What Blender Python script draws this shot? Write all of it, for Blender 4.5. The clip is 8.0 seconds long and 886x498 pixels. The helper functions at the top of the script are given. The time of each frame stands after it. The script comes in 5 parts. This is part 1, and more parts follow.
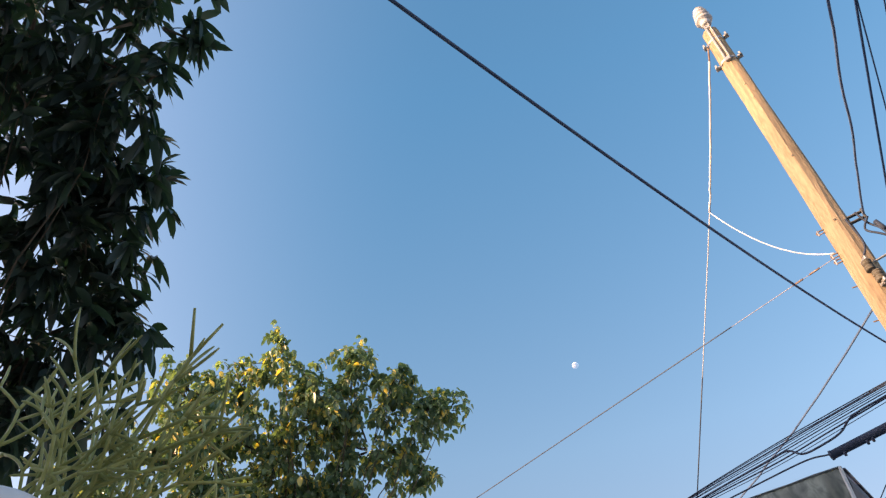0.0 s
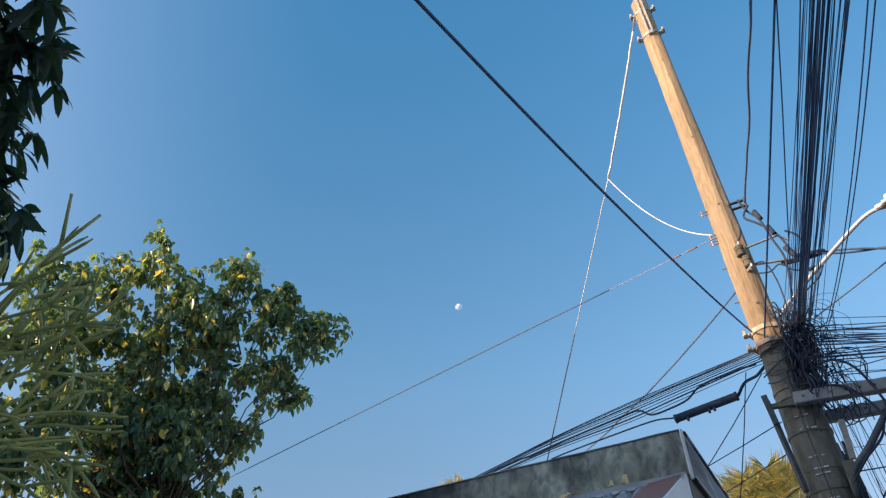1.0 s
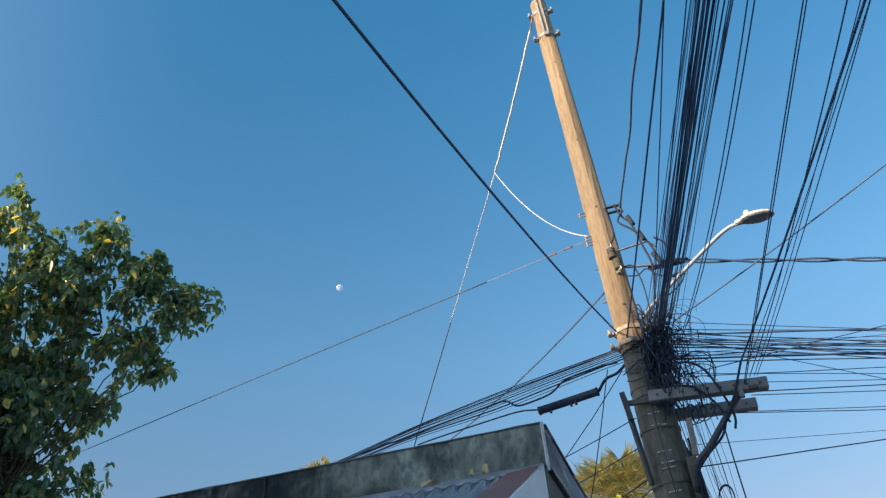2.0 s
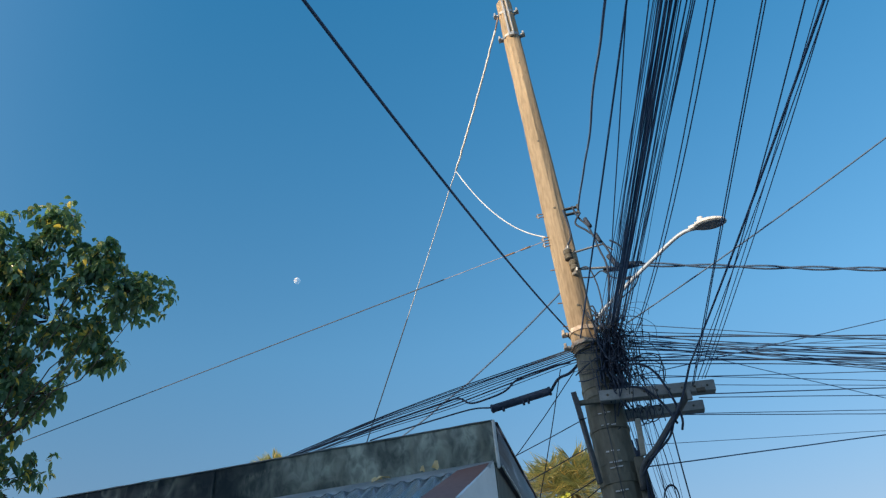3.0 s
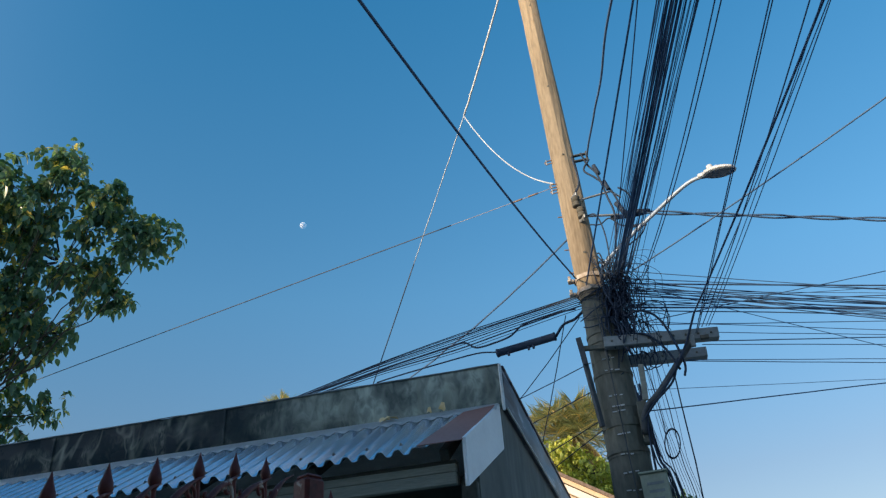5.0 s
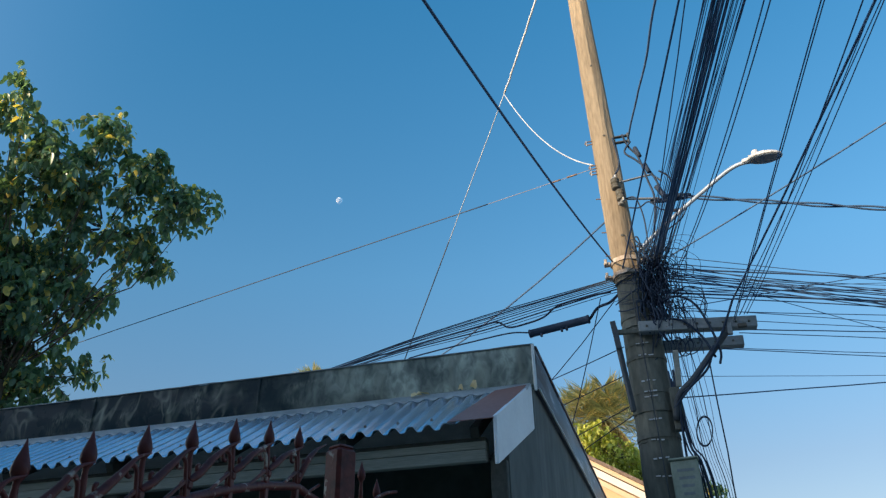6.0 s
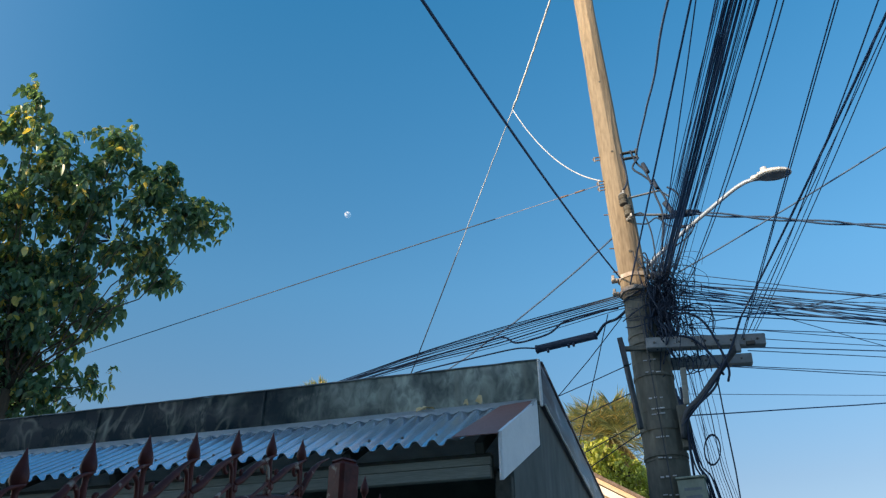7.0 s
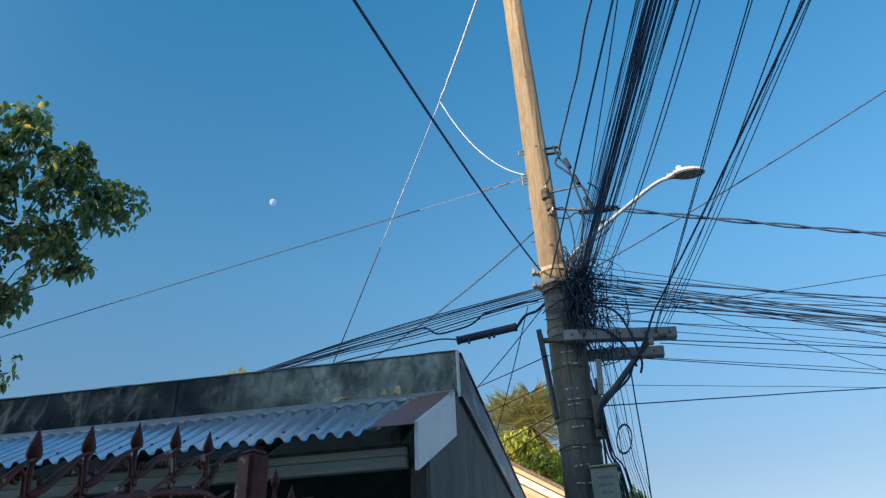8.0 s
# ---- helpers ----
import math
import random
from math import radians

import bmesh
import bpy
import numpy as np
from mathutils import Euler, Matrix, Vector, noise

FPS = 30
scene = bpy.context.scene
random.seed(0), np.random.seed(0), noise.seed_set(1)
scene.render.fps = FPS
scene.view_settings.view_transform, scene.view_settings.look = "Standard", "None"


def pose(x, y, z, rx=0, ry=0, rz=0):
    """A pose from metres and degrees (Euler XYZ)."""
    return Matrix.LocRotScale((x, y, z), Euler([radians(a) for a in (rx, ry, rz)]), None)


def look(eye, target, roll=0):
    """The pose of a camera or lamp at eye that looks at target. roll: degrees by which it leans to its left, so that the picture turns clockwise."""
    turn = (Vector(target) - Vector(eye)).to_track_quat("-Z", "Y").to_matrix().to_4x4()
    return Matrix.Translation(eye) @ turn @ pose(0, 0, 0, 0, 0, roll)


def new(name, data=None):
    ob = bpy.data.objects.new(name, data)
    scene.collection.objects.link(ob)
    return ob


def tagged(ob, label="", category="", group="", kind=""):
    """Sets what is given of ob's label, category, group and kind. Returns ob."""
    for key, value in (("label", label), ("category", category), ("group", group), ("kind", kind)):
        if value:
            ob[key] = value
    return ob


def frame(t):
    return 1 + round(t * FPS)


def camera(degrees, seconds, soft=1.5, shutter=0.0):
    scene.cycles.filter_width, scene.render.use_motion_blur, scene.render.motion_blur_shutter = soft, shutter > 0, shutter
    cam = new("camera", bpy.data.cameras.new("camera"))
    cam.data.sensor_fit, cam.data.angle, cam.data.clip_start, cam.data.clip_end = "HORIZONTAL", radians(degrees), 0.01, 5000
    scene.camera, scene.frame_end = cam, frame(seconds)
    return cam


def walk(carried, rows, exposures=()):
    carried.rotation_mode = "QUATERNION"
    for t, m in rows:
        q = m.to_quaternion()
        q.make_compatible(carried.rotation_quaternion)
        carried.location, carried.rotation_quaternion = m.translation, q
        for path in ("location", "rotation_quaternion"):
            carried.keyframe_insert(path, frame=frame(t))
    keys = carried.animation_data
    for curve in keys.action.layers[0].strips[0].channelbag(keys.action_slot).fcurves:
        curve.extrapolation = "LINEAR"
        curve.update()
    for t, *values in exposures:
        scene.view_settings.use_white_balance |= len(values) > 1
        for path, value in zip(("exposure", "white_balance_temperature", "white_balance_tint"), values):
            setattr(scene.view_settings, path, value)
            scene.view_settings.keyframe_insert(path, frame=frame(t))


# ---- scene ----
cam = camera(61.22, 8.0, soft=1.3)
PATH = [
    (0, (0.506, -3.584, 1.589), (-0.3365, -2.4033, 2.9656), -5.46),
    (0.5, (0.514, -3.587, 1.592), (-0.2406, -2.2892, 2.9131), -3.92),
    (1, (0.514, -3.580, 1.585), (-0.1750, -2.1573, 2.8105), -3.22),
    (1.5, (0.533, -3.555, 1.599), (-0.0153, -2.0462, 2.7919), -4.07),
    (2, (0.531, -3.551, 1.607), (0.1111, -1.9866, 2.7798), -5.31),
    (3.5, (0.549, -3.556, 1.604), (0.2384, -1.9431, 2.7448), -5.78),
    (4, (0.551, -3.562, 1.601), (0.2413, -1.9216, 2.7027), -6.09),
    (4.5, (0.544, -3.571, 1.597), (0.2185, -1.9200, 2.6785), -5.97),
    (5.8, (0.517, -3.554, 1.597), (0.078, -1.865, 2.574), -1.6),
    (6, (0.517, -3.556, 1.597), (0.0571, -1.8822, 2.5909), -1.15),
    (6.5, (0.513, -3.557, 1.595), (0.0350, -1.9084, 2.6222), -0.49),
    (7, (0.521, -3.547, 1.596), (0.0469, -1.8981, 2.6245), -0.27),
    (7.5, (0.537, -3.533, 1.597), (0.1499, -1.8526, 2.6104), -1.36),
    (8, (0.547, -3.530, 1.600), (0.2592, -1.8240, 2.6032), -2.43),
]
walk(cam, [(t, look(eye, aim, roll)) for t, eye, aim, roll in PATH],
     exposures=[(0.0, 1.60, 9800, 36), (0.5, 1.42, 8750, 29), (1.0, 1.24, 7950, 24), (1.5, 1.14, 7650, 21), (2.0, 1.04, 7350, 17), (3.5, 0.83, 6750, 10), (4.5, 0.79, 6700, 10), (6.0, 0.93, 6750, 10), (8.0, 0.92, 6720, 10)])

# ---- light ----
SUN_AZ, SUN_EL = radians(220), radians(12)
sun_way = Vector((math.sin(SUN_AZ) * math.cos(SUN_EL), math.cos(SUN_AZ) * math.cos(SUN_EL), math.sin(SUN_EL)))
world = bpy.data.worlds.new("sky")
scene.world = world
world.use_nodes = True
wn = world.node_tree
sky = wn.nodes.new("ShaderNodeTexSky")
sky.sky_type = "NISHITA"
sky.sun_disc = False
sky.sun_elevation, sky.sun_rotation = SUN_EL, SUN_AZ
sky.air_density, sky.dust_density, sky.ozone_density = 1.0, 0.3, 3.0
back = wn.nodes["Background"]
# haze near the horizon, clearer and deeper blue towards the zenith
clear = wn.nodes.new("ShaderNodeMix")
clear.data_type, clear.blend_type = "RGBA", "MULTIPLY"
clear.inputs["Factor"].default_value = 1.0
wco, split, haze = wn.nodes.new("ShaderNodeTexCoord"), wn.nodes.new("ShaderNodeSeparateXYZ"), wn.nodes.new("ShaderNodeValToRGB")
wn.links.new(wco.outputs["Generated"], split.inputs[0])
wn.links.new(split.outputs["Z"], haze.inputs[0])
haze.color_ramp.elements[0].position, haze.color_ramp.elements[0].color = 0.06, (0.66, 0.50, 0.47, 1)
haze.color_ramp.elements[1].position, haze.color_ramp.elements[1].color = 0.82, (0.26, 0.98, 1.11, 1)
for z, tint in ((0.22, (0.64, 0.575, 0.555, 1)), (0.46, (0.555, 0.87, 0.885, 1))):
    haze.color_ramp.elements.new(z).color = tint
# whiter, brighter sky round the low sun
aim, glow, warm = wn.nodes.new("ShaderNodeVectorMath"), wn.nodes.new("ShaderNodeMapRange"), wn.nodes.new("ShaderNodeMix")
aim.operation = "DOT_PRODUCT"
aim.inputs[1].default_value = sun_way
wn.links.new(wco.outputs["Generated"], aim.inputs[0])
wn.links.new(aim.outputs["Value"], glow.inputs[0])
glow.interpolation_type = "SMOOTHSTEP"
glow.inputs["From Min"].default_value, glow.inputs["From Max"].default_value = 0.0, 1.0
warm.data_type = "RGBA"
wn.links.new(glow.outputs[0], warm.inputs["Factor"])
wn.links.new(haze.outputs[0], warm.inputs["A"])
warm.inputs["B"].default_value = (2.5, 2.05, 1.75, 1)
wn.links.new(warm.outputs["Result"], clear.inputs["B"])
wn.links.new(sky.outputs[0], clear.inputs["A"])
wn.links.new(clear.outputs["Result"], back.inputs[0])
back.inputs[1].default_value = 0.15
lamp = bpy.data.lights.new("sun", "SUN")
lamp.energy, lamp.angle, lamp.color = 3.4, radians(0.5), (1.0, 0.79, 0.53)
new("sun", lamp).matrix_world = look(sun_way * 60, (0, 0, 0))


# ---- materials ----
def material(name, dark, light, scale=6.0, rough=0.8, metal=0.0, bump=0.2, stretch=(1, 1, 1), streak=None, fine=60.0, spec=0.5, island=0.0, through_light=None, chips=0.0):
    """Two tones mixed by a broad and a fine noise, with relief; streak: a third tone in worn patches."""
    m = bpy.data.materials.new(name)
    m.use_nodes = True
    nt = m.node_tree
    n, ln = nt.nodes, nt.links
    bsdf = n["Principled BSDF"]
    co = n.new("ShaderNodeTexCoord")
    mp = n.new("ShaderNodeMapping")
    mp.inputs["Scale"].default_value = stretch
    ln.new(co.outputs["Object"], mp.inputs[0])
    big, small = n.new("ShaderNodeTexNoise"), n.new("ShaderNodeTexNoise")
    for node, s, d in ((big, scale, 5), (small, fine, 3)):
        node.inputs["Scale"].default_value, node.inputs["Detail"].default_value = s, d
        ln.new(mp.outputs[0], node.inputs["Vector"])
    add = n.new("ShaderNodeMath")
    add.operation = "MULTIPLY_ADD"
    add.inputs[1].default_value = 0.35
    ln.new(small.outputs["Fac"], add.inputs[0])
    sub = n.new("ShaderNodeMath")
    sub.operation = "MULTIPLY"
    sub.inputs[1].default_value = 0.65
    ln.new(big.outputs["Fac"], sub.inputs[0])
    ln.new(sub.outputs[0], add.inputs[2])
    fac = add.outputs[0]
    if island:
        geo = n.new("ShaderNodeNewGeometry")
        mix = n.new("ShaderNodeMath")
        mix.operation = "MULTIPLY_ADD"
        mix.inputs[1].default_value = island
        ln.new(geo.outputs["Random Per Island"], mix.inputs[0])
        low = n.new("ShaderNodeMath")
        low.operation = "MULTIPLY"
        low.inputs[1].default_value = 1 - island
        ln.new(fac, low.inputs[0])
        ln.new(low.outputs[0], mix.inputs[2])
        fac = mix.outputs[0]
    ramp = n.new("ShaderNodeValToRGB")
    ln.new(fac, ramp.inputs[0])
    e = ramp.color_ramp.elements
    lo, hi = (0.02, 0.92) if island else (0.33, 0.67)
    if chips:
        hi = chips
    e[0].position, e[0].color = lo, (*dark, 1)
    e[1].position, e[1].color = hi, (*light, 1)
    if streak:
        extra = ramp.color_ramp.elements.new(min(hi + 0.05, 0.99))
        extra.color = (*streak, 1)
    ln.new(ramp.outputs[0], bsdf.inputs["Base Color"])
    bsdf.inputs["Roughness"].default_value, bsdf.inputs["Metallic"].default_value = rough, metal
    bsdf.inputs["Specular IOR Level"].default_value = spec
    if bump:
        bp = n.new("ShaderNodeBump")
        bp.inputs["Strength"].default_value, bp.inputs["Distance"].default_value = bump, 0.01
        ln.new(add.outputs[0], bp.inputs["Height"])
        ln.new(bp.outputs[0], bsdf.inputs["Normal"])
    if through_light:
        tr = n.new("ShaderNodeBsdfTranslucent")
        hue = n.new("ShaderNodeMix")
        hue.data_type, hue.blend_type = "RGBA", "MULTIPLY"
        hue.inputs["Factor"].default_value = 1.0
        ln.new(ramp.outputs[0], hue.inputs["A"])
        hue.inputs["B"].default_value = (*through_light, 1)
        ln.new(hue.outputs["Result"], tr.inputs[0])
        both = n.new("ShaderNodeMixShader")
        both.inputs[0].default_value = 0.4
        ln.new(bsdf.outputs[0], both.inputs[1])
        ln.new(tr.outputs[0], both.inputs[2])
        ln.new(both.outputs[0], n["Material Output"].inputs[0])
    return m


POLE_TAN = material("pale_weathered_concrete", (0.135, 0.100, 0.064), (0.31, 0.245, 0.168), 4, 0.9, bump=1.0, stretch=(1, 1, 0.16), streak=(0.19, 0.140, 0.088), chips=0.60)
POLE_DARK = material("grimy_concrete", (0.066, 0.069, 0.056), (0.170, 0.166, 0.133), 5, 0.9, bump=0.7, stretch=(1, 1, 0.3), streak=(0.25, 0.23, 0.185), fine=40)
STEEL = material("galvanised_steel", (0.26, 0.27, 0.27), (0.46, 0.46, 0.45), 9, 0.5, 0.6, bump=0.1)
ARM_STEEL = material("dull_painted_steel", (0.155, 0.175, 0.18), (0.25, 0.272, 0.275), 8, 0.65, 0.2, bump=0.15, streak=(0.18, 0.13, 0.09))
DULL_STEEL = material("grimy_dark_steel", (0.034, 0.042, 0.050), (0.080, 0.090, 0.098), 8, 0.7, 0.2, bump=0.2, streak=(0.10, 0.075, 0.055))
PIPE_GREY = material("galvanised_lamp_pipe", (0.25, 0.31, 0.39), (0.37, 0.44, 0.53), 9, 0.5, 0.3, bump=0.08)
WHITE_PAINT = material("white_painted_steel", (0.44, 0.45, 0.46), (0.60, 0.61, 0.62), 10, 0.45, bump=0.05)
LAMP_LENS = material("dusty_lamp_glass", (0.085, 0.115, 0.15), (0.14, 0.175, 0.215), 12, 0.35, bump=0.05)
PORCELAIN = material("grey_porcelain", (0.30, 0.335, 0.38), (0.44, 0.48, 0.53), 12, 0.25, bump=0.02)
BLACK_WIRE = material("weathered_black_cable_sheath", (0.020, 0.032, 0.054), (0.038, 0.054, 0.084), 14, 0.7, bump=0.0, spec=0.2)
# Blue tone stands for bright-sky glare on black cable, put into the sheath colour.
FAN_WIRE = material("glare_blue_black_sheath", (0.058, 0.105, 0.185), (0.086, 0.146, 0.245), 8, 0.6, bump=0.0, spec=0.2, fine=20)
GREY_WIRE = material("aluminium_conductor", (0.42, 0.44, 0.46), (0.58, 0.60, 0.62), 4, 0.5, 0.0, bump=0.0, fine=9)
TARNISHED = material("tarnished_bare_wire", (0.13, 0.125, 0.14), (0.34, 0.31, 0.31), 5, 0.6, 0.0, bump=0.0, fine=14)
DULL_WIRE = material("weathered_conductor", (0.026, 0.037, 0.055), (0.052, 0.067, 0.09), 1.5, 0.7, 0.0, bump=0.0, fine=9)
RUST = material("rusty_iron", (0.12, 0.075, 0.055), (0.30, 0.225, 0.18), 25, 0.8, 0.3, bump=0.4)
GATE_RED = material("worn_maroon_paint", (0.058, 0.010, 0.009), (0.125, 0.022, 0.018), 20, 0.5, bump=0.4, streak=(0.42, 0.34, 0.29), fine=60, chips=0.575, spec=0.3)
SHEET = material("galvanised_corrugated_sheet", (0.60, 0.69, 0.82), (0.78, 0.85, 0.93), 2, 0.24, 0.8, bump=0.06, streak=(0.74, 0.73, 0.70), stretch=(1, 0.4, 0.4), fine=24)
STRAP = material("rust_stained_pale_strap", (0.20, 0.115, 0.065), (0.50, 0.46, 0.40), 14, 0.7, 0.2, bump=0.4, fine=50)
FLASH_GREY = material("dull_zinc_flashing", (0.55, 0.56, 0.56), (0.76, 0.77, 0.76), 7, 0.42, 0.2, bump=0.25)
FLASH_RED = material("faded_red_oxide_sheet", (0.27, 0.095, 0.07), (0.38, 0.17, 0.135), 5, 0.42, bump=0.12, streak=(0.42, 0.27, 0.22))
BARGE = material("pale_primed_board", (0.76, 0.76, 0.78), (0.87, 0.87, 0.88), 7, 0.6, bump=0.08)
# Whitish boards toned grey in the base colour, with darker streaks.
BOARD = material("grey_toned_white_timber", (0.17, 0.18, 0.155), (0.31, 0.31, 0.265), 5, 0.85, bump=0.5, stretch=(0.3, 1, 3), streak=(0.15, 0.135, 0.11))
PLASTER = material("grey_cement_plaster", (0.105, 0.112, 0.105), (0.225, 0.232, 0.212), 1.3, 0.92, bump=0.45, streak=(0.32, 0.32, 0.29), fine=11, stretch=(1, 1, 0.45), chips=0.62)
BEIGE = material("sunlit_beige_fascia", (0.62, 0.44, 0.28), (0.74, 0.55, 0.37), 3, 0.8, bump=0.1)
CREAM = material("cream_trim", (0.74, 0.66, 0.54), (0.84, 0.77, 0.66), 3, 0.7, bump=0.05)
BOX_GREEN = material("pale_green_grey_box", (0.22, 0.25, 0.19), (0.33, 0.36, 0.28), 8, 0.6, bump=0.1)
BARK = material("grey_brown_bark", (0.05, 0.036, 0.025), (0.13, 0.10, 0.07), 10, 0.95, bump=0.7, stretch=(1, 1, 0.3))
MANGO_LEAF = material("dark_glossy_leaf", (0.034, 0.066, 0.066), (0.070, 0.112, 0.092), 8, 0.40, bump=0.1, island=0.8, streak=(0.40, 0.29, 0.03), through_light=(0.6, 1.0, 0.35), chips=0.965)
# Yellow on a share of leaves stands for sunlit tips, put into their colour.
TREE_LEAF = material("green_leaf_sunlit_yellow", (0.062, 0.138, 0.110), (0.17, 0.28, 0.17), 6, 0.28, bump=0.1, island=0.8, streak=(0.70, 0.56, 0.17), through_light=(1.5, 1.45, 0.6), chips=0.80)
PALM_LEAF = material("palm_leaflet", (0.12, 0.165, 0.11), (0.46, 0.46, 0.24), 6, 0.45, bump=0.05, island=0.85, streak=(0.68, 0.50, 0.20), through_light=(1.1, 1.05, 0.5), chips=0.70)
PALM_OLD = material("browning_palm_leaflet", (0.20, 0.17, 0.08), (0.46, 0.34, 0.16), 6, 0.7, bump=0.05, island=0.8, through_light=(1.0, 0.8, 0.4))
BUSH_LEAF = material("bright_green_leaf", (0.24, 0.30, 0.055), (0.64, 0.62, 0.14), 6, 0.5, bump=0.05, island=0.85, through_light=(1.2, 1.2, 0.4))
PENCIL = material("succulent_green_stem", (0.22, 0.25, 0.07), (0.50, 0.49, 0.18), 7, 0.45, bump=0.15, fine=70)
GROUND = material("worn_concrete_ground", (0.26, 0.24, 0.21), (0.40, 0.37, 0.33), 0.7, 0.95, bump=0.4, fine=12)
# Dark tone puts porch shade into the colour; also serves a dark reflection.
HOUSE_DARK = material("toned_dark_wall", (0.040, 0.052, 0.044), (0.088, 0.104, 0.088), 0.9, 0.9, bump=0.2, fine=15)
# Pale tone raised so the unseen houses bounce light onto the low house.
HOUSE_BEHIND = material("pale_bounce_wall", (0.42, 0.41, 0.35), (0.60, 0.585, 0.50), 0.8, 0.9, bump=0.2, fine=15)
# Pale streaks stand for sheen on the crumpled sheet, put into its colour.
DARK_EDGE = material("dark_sheen_streaked_sheet", (0.022, 0.019, 0.028), (0.062, 0.054, 0.072), 2.6, 0.40, bump=0.6, streak=(0.34, 0.33, 0.38), fine=6, stretch=(0.55, 1, 7), chips=0.56, spec=0.3)
DRY_LEAF = material("dry_leaf", (0.56, 0.36, 0.13), (0.85, 0.68, 0.40), 20, 0.8, bump=0.2)
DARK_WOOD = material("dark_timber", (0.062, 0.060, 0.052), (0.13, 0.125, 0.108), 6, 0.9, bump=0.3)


def parapet_metal():
    """Dark glossy painted sheet with sparse curved scuffs; a paler reflection towards the corner is put into its
    colour.
    """
    m = bpy.data.materials.new("scuffed_dark_sheet_metal")
    m.use_nodes = True
    n, ln = m.node_tree.nodes, m.node_tree.links
    bsdf = n["Principled BSDF"]
    co = n.new("ShaderNodeTexCoord")

    def noise_at(scale, detail, distortion, shift, squeeze=(1, 1, 1)):
        mp, tex = n.new("ShaderNodeMapping"), n.new("ShaderNodeTexNoise")
        mp.inputs["Location"].default_value, mp.inputs["Scale"].default_value = shift, squeeze
        tex.inputs["Scale"].default_value, tex.inputs["Detail"].default_value = scale, detail
        tex.inputs["Distortion"].default_value = distortion
        ln.new(co.outputs["Object"], mp.inputs[0])
        ln.new(mp.outputs[0], tex.inputs["Vector"])
        return tex.outputs["Fac"]

    def band(value, low, high, out0=0.0, out1=1.0):
        node = n.new("ShaderNodeMapRange")
        node.interpolation_type = "SMOOTHSTEP"
        ln.new(value, node.inputs[0])
        node.inputs["From Min"].default_value, node.inputs["From Max"].default_value = low, high
        node.inputs["To Min"].default_value, node.inputs["To Max"].default_value = out0, out1
        return node.outputs[0]

    def math_of(op, a, b):
        node = n.new("ShaderNodeMath")
        node.operation = op
        for s, v in ((0, a), (1, b)):
            if isinstance(v, float):
                node.inputs[s].default_value = v
            else:
                ln.new(v, node.inputs[s])
        return node.outputs[0]

    # curved scratches: thin contour lines of a broad noise, kept in a few patches only
    lines = math_of("ABSOLUTE", math_of("SUBTRACT", noise_at(3.4, 1.5, 0.9, (3, 1, 2), (1.5, 1, 1)), 0.5), 0.0)
    scratch = math_of("MULTIPLY", band(lines, 0.0, 0.045, 0.6, 0.0), band(noise_at(2.6, 3, 0, (7, 2, 4)), 0.45, 0.60))
    # single rubbed crescents and smears: centre along and up the sheet, reach along and up, edge softness
    place = n.new("ShaderNodeSeparateXYZ")
    ln.new(co.outputs["Object"], place.inputs[0])
    ragged = math_of("MULTIPLY", band(noise_at(34, 4, 2.0, (2, 6, 5), (1.4, 1, 0.45)), 0.30, 0.75), band(noise_at(4.5, 3, 0.5, (9, 1, 5)), 0.38, 0.62))
    wobble = math_of("MULTIPLY", math_of("SUBTRACT", noise_at(5, 2, 0.4, (8, 8, 1)), 0.5), 0.8)
    for cx, cz, rx, rz, soft in ((-1.13, 0.095, 0.27, 0.065, 0.17), (-1.46, 0.10, 0.06, 0.09, 0.30), (-0.74, 0.05, 0.07, 0.13, 0.22), (-0.70, 0.02, 0.14, 0.10, 0.15), (-1.95, 0.06, 0.05, 0.13, 0.30),
                                 (-2.08, 0.03, 0.13, 0.12, 0.20), (-2.3, 0.05, 0.09, 0.11, 0.25), (-2.75, 0.03, 0.14, 0.10, 0.22), (-3.1, 0.04, 0.16, 0.07, 0.2), (-3.5, 0.08, 0.05, 0.1, 0.3)):
        u = math_of("MULTIPLY", math_of("SUBTRACT", place.outputs["X"], cx), 1 / rx)
        v = math_of("MULTIPLY", math_of("SUBTRACT", place.outputs["Z"], cz), 1 / rz)
        far = math_of("ADD", math_of("SQRT", math_of("ADD", math_of("MULTIPLY", u, u), math_of("MULTIPLY", v, v)), 0.0), wobble)
        rim = band(math_of("ABSOLUTE", math_of("SUBTRACT", far, 1.0), 0.0), 0.0, soft * 2.2, 0.8, 0.0)
        inner = math_of("MULTIPLY", band(far, 0.5, 1.0, 1.0, 0.0), 0.22)
        scratch = math_of("MAXIMUM", scratch, math_of("MULTIPLY", math_of("MAXIMUM", rim, inner), ragged))
    # upright wiped smears near the corner
    for cx, rx in ((-0.27, 0.035), (-0.055, 0.05), (-0.43, 0.02)):
        wipe = band(math_of("ABSOLUTE", math_of("SUBTRACT", place.outputs["X"], cx), 0.0), rx * 0.2, rx, 0.8, 0.0)
        scratch = math_of("MAXIMUM", scratch, math_of("MULTIPLY", wipe, band(noise_at(6, 3, 0.3, (3, 3, 3), (2, 1, 0.5)), 0.35, 0.65)))
    rub = math_of("MULTIPLY", band(noise_at(5, 6, 0.5, (1, 8, 3), (1.6, 1, 0.6)), 0.55, 0.80), 0.6)
    split = n.new("ShaderNodeSeparateXYZ")
    ln.new(co.outputs["Object"], split.inputs[0])
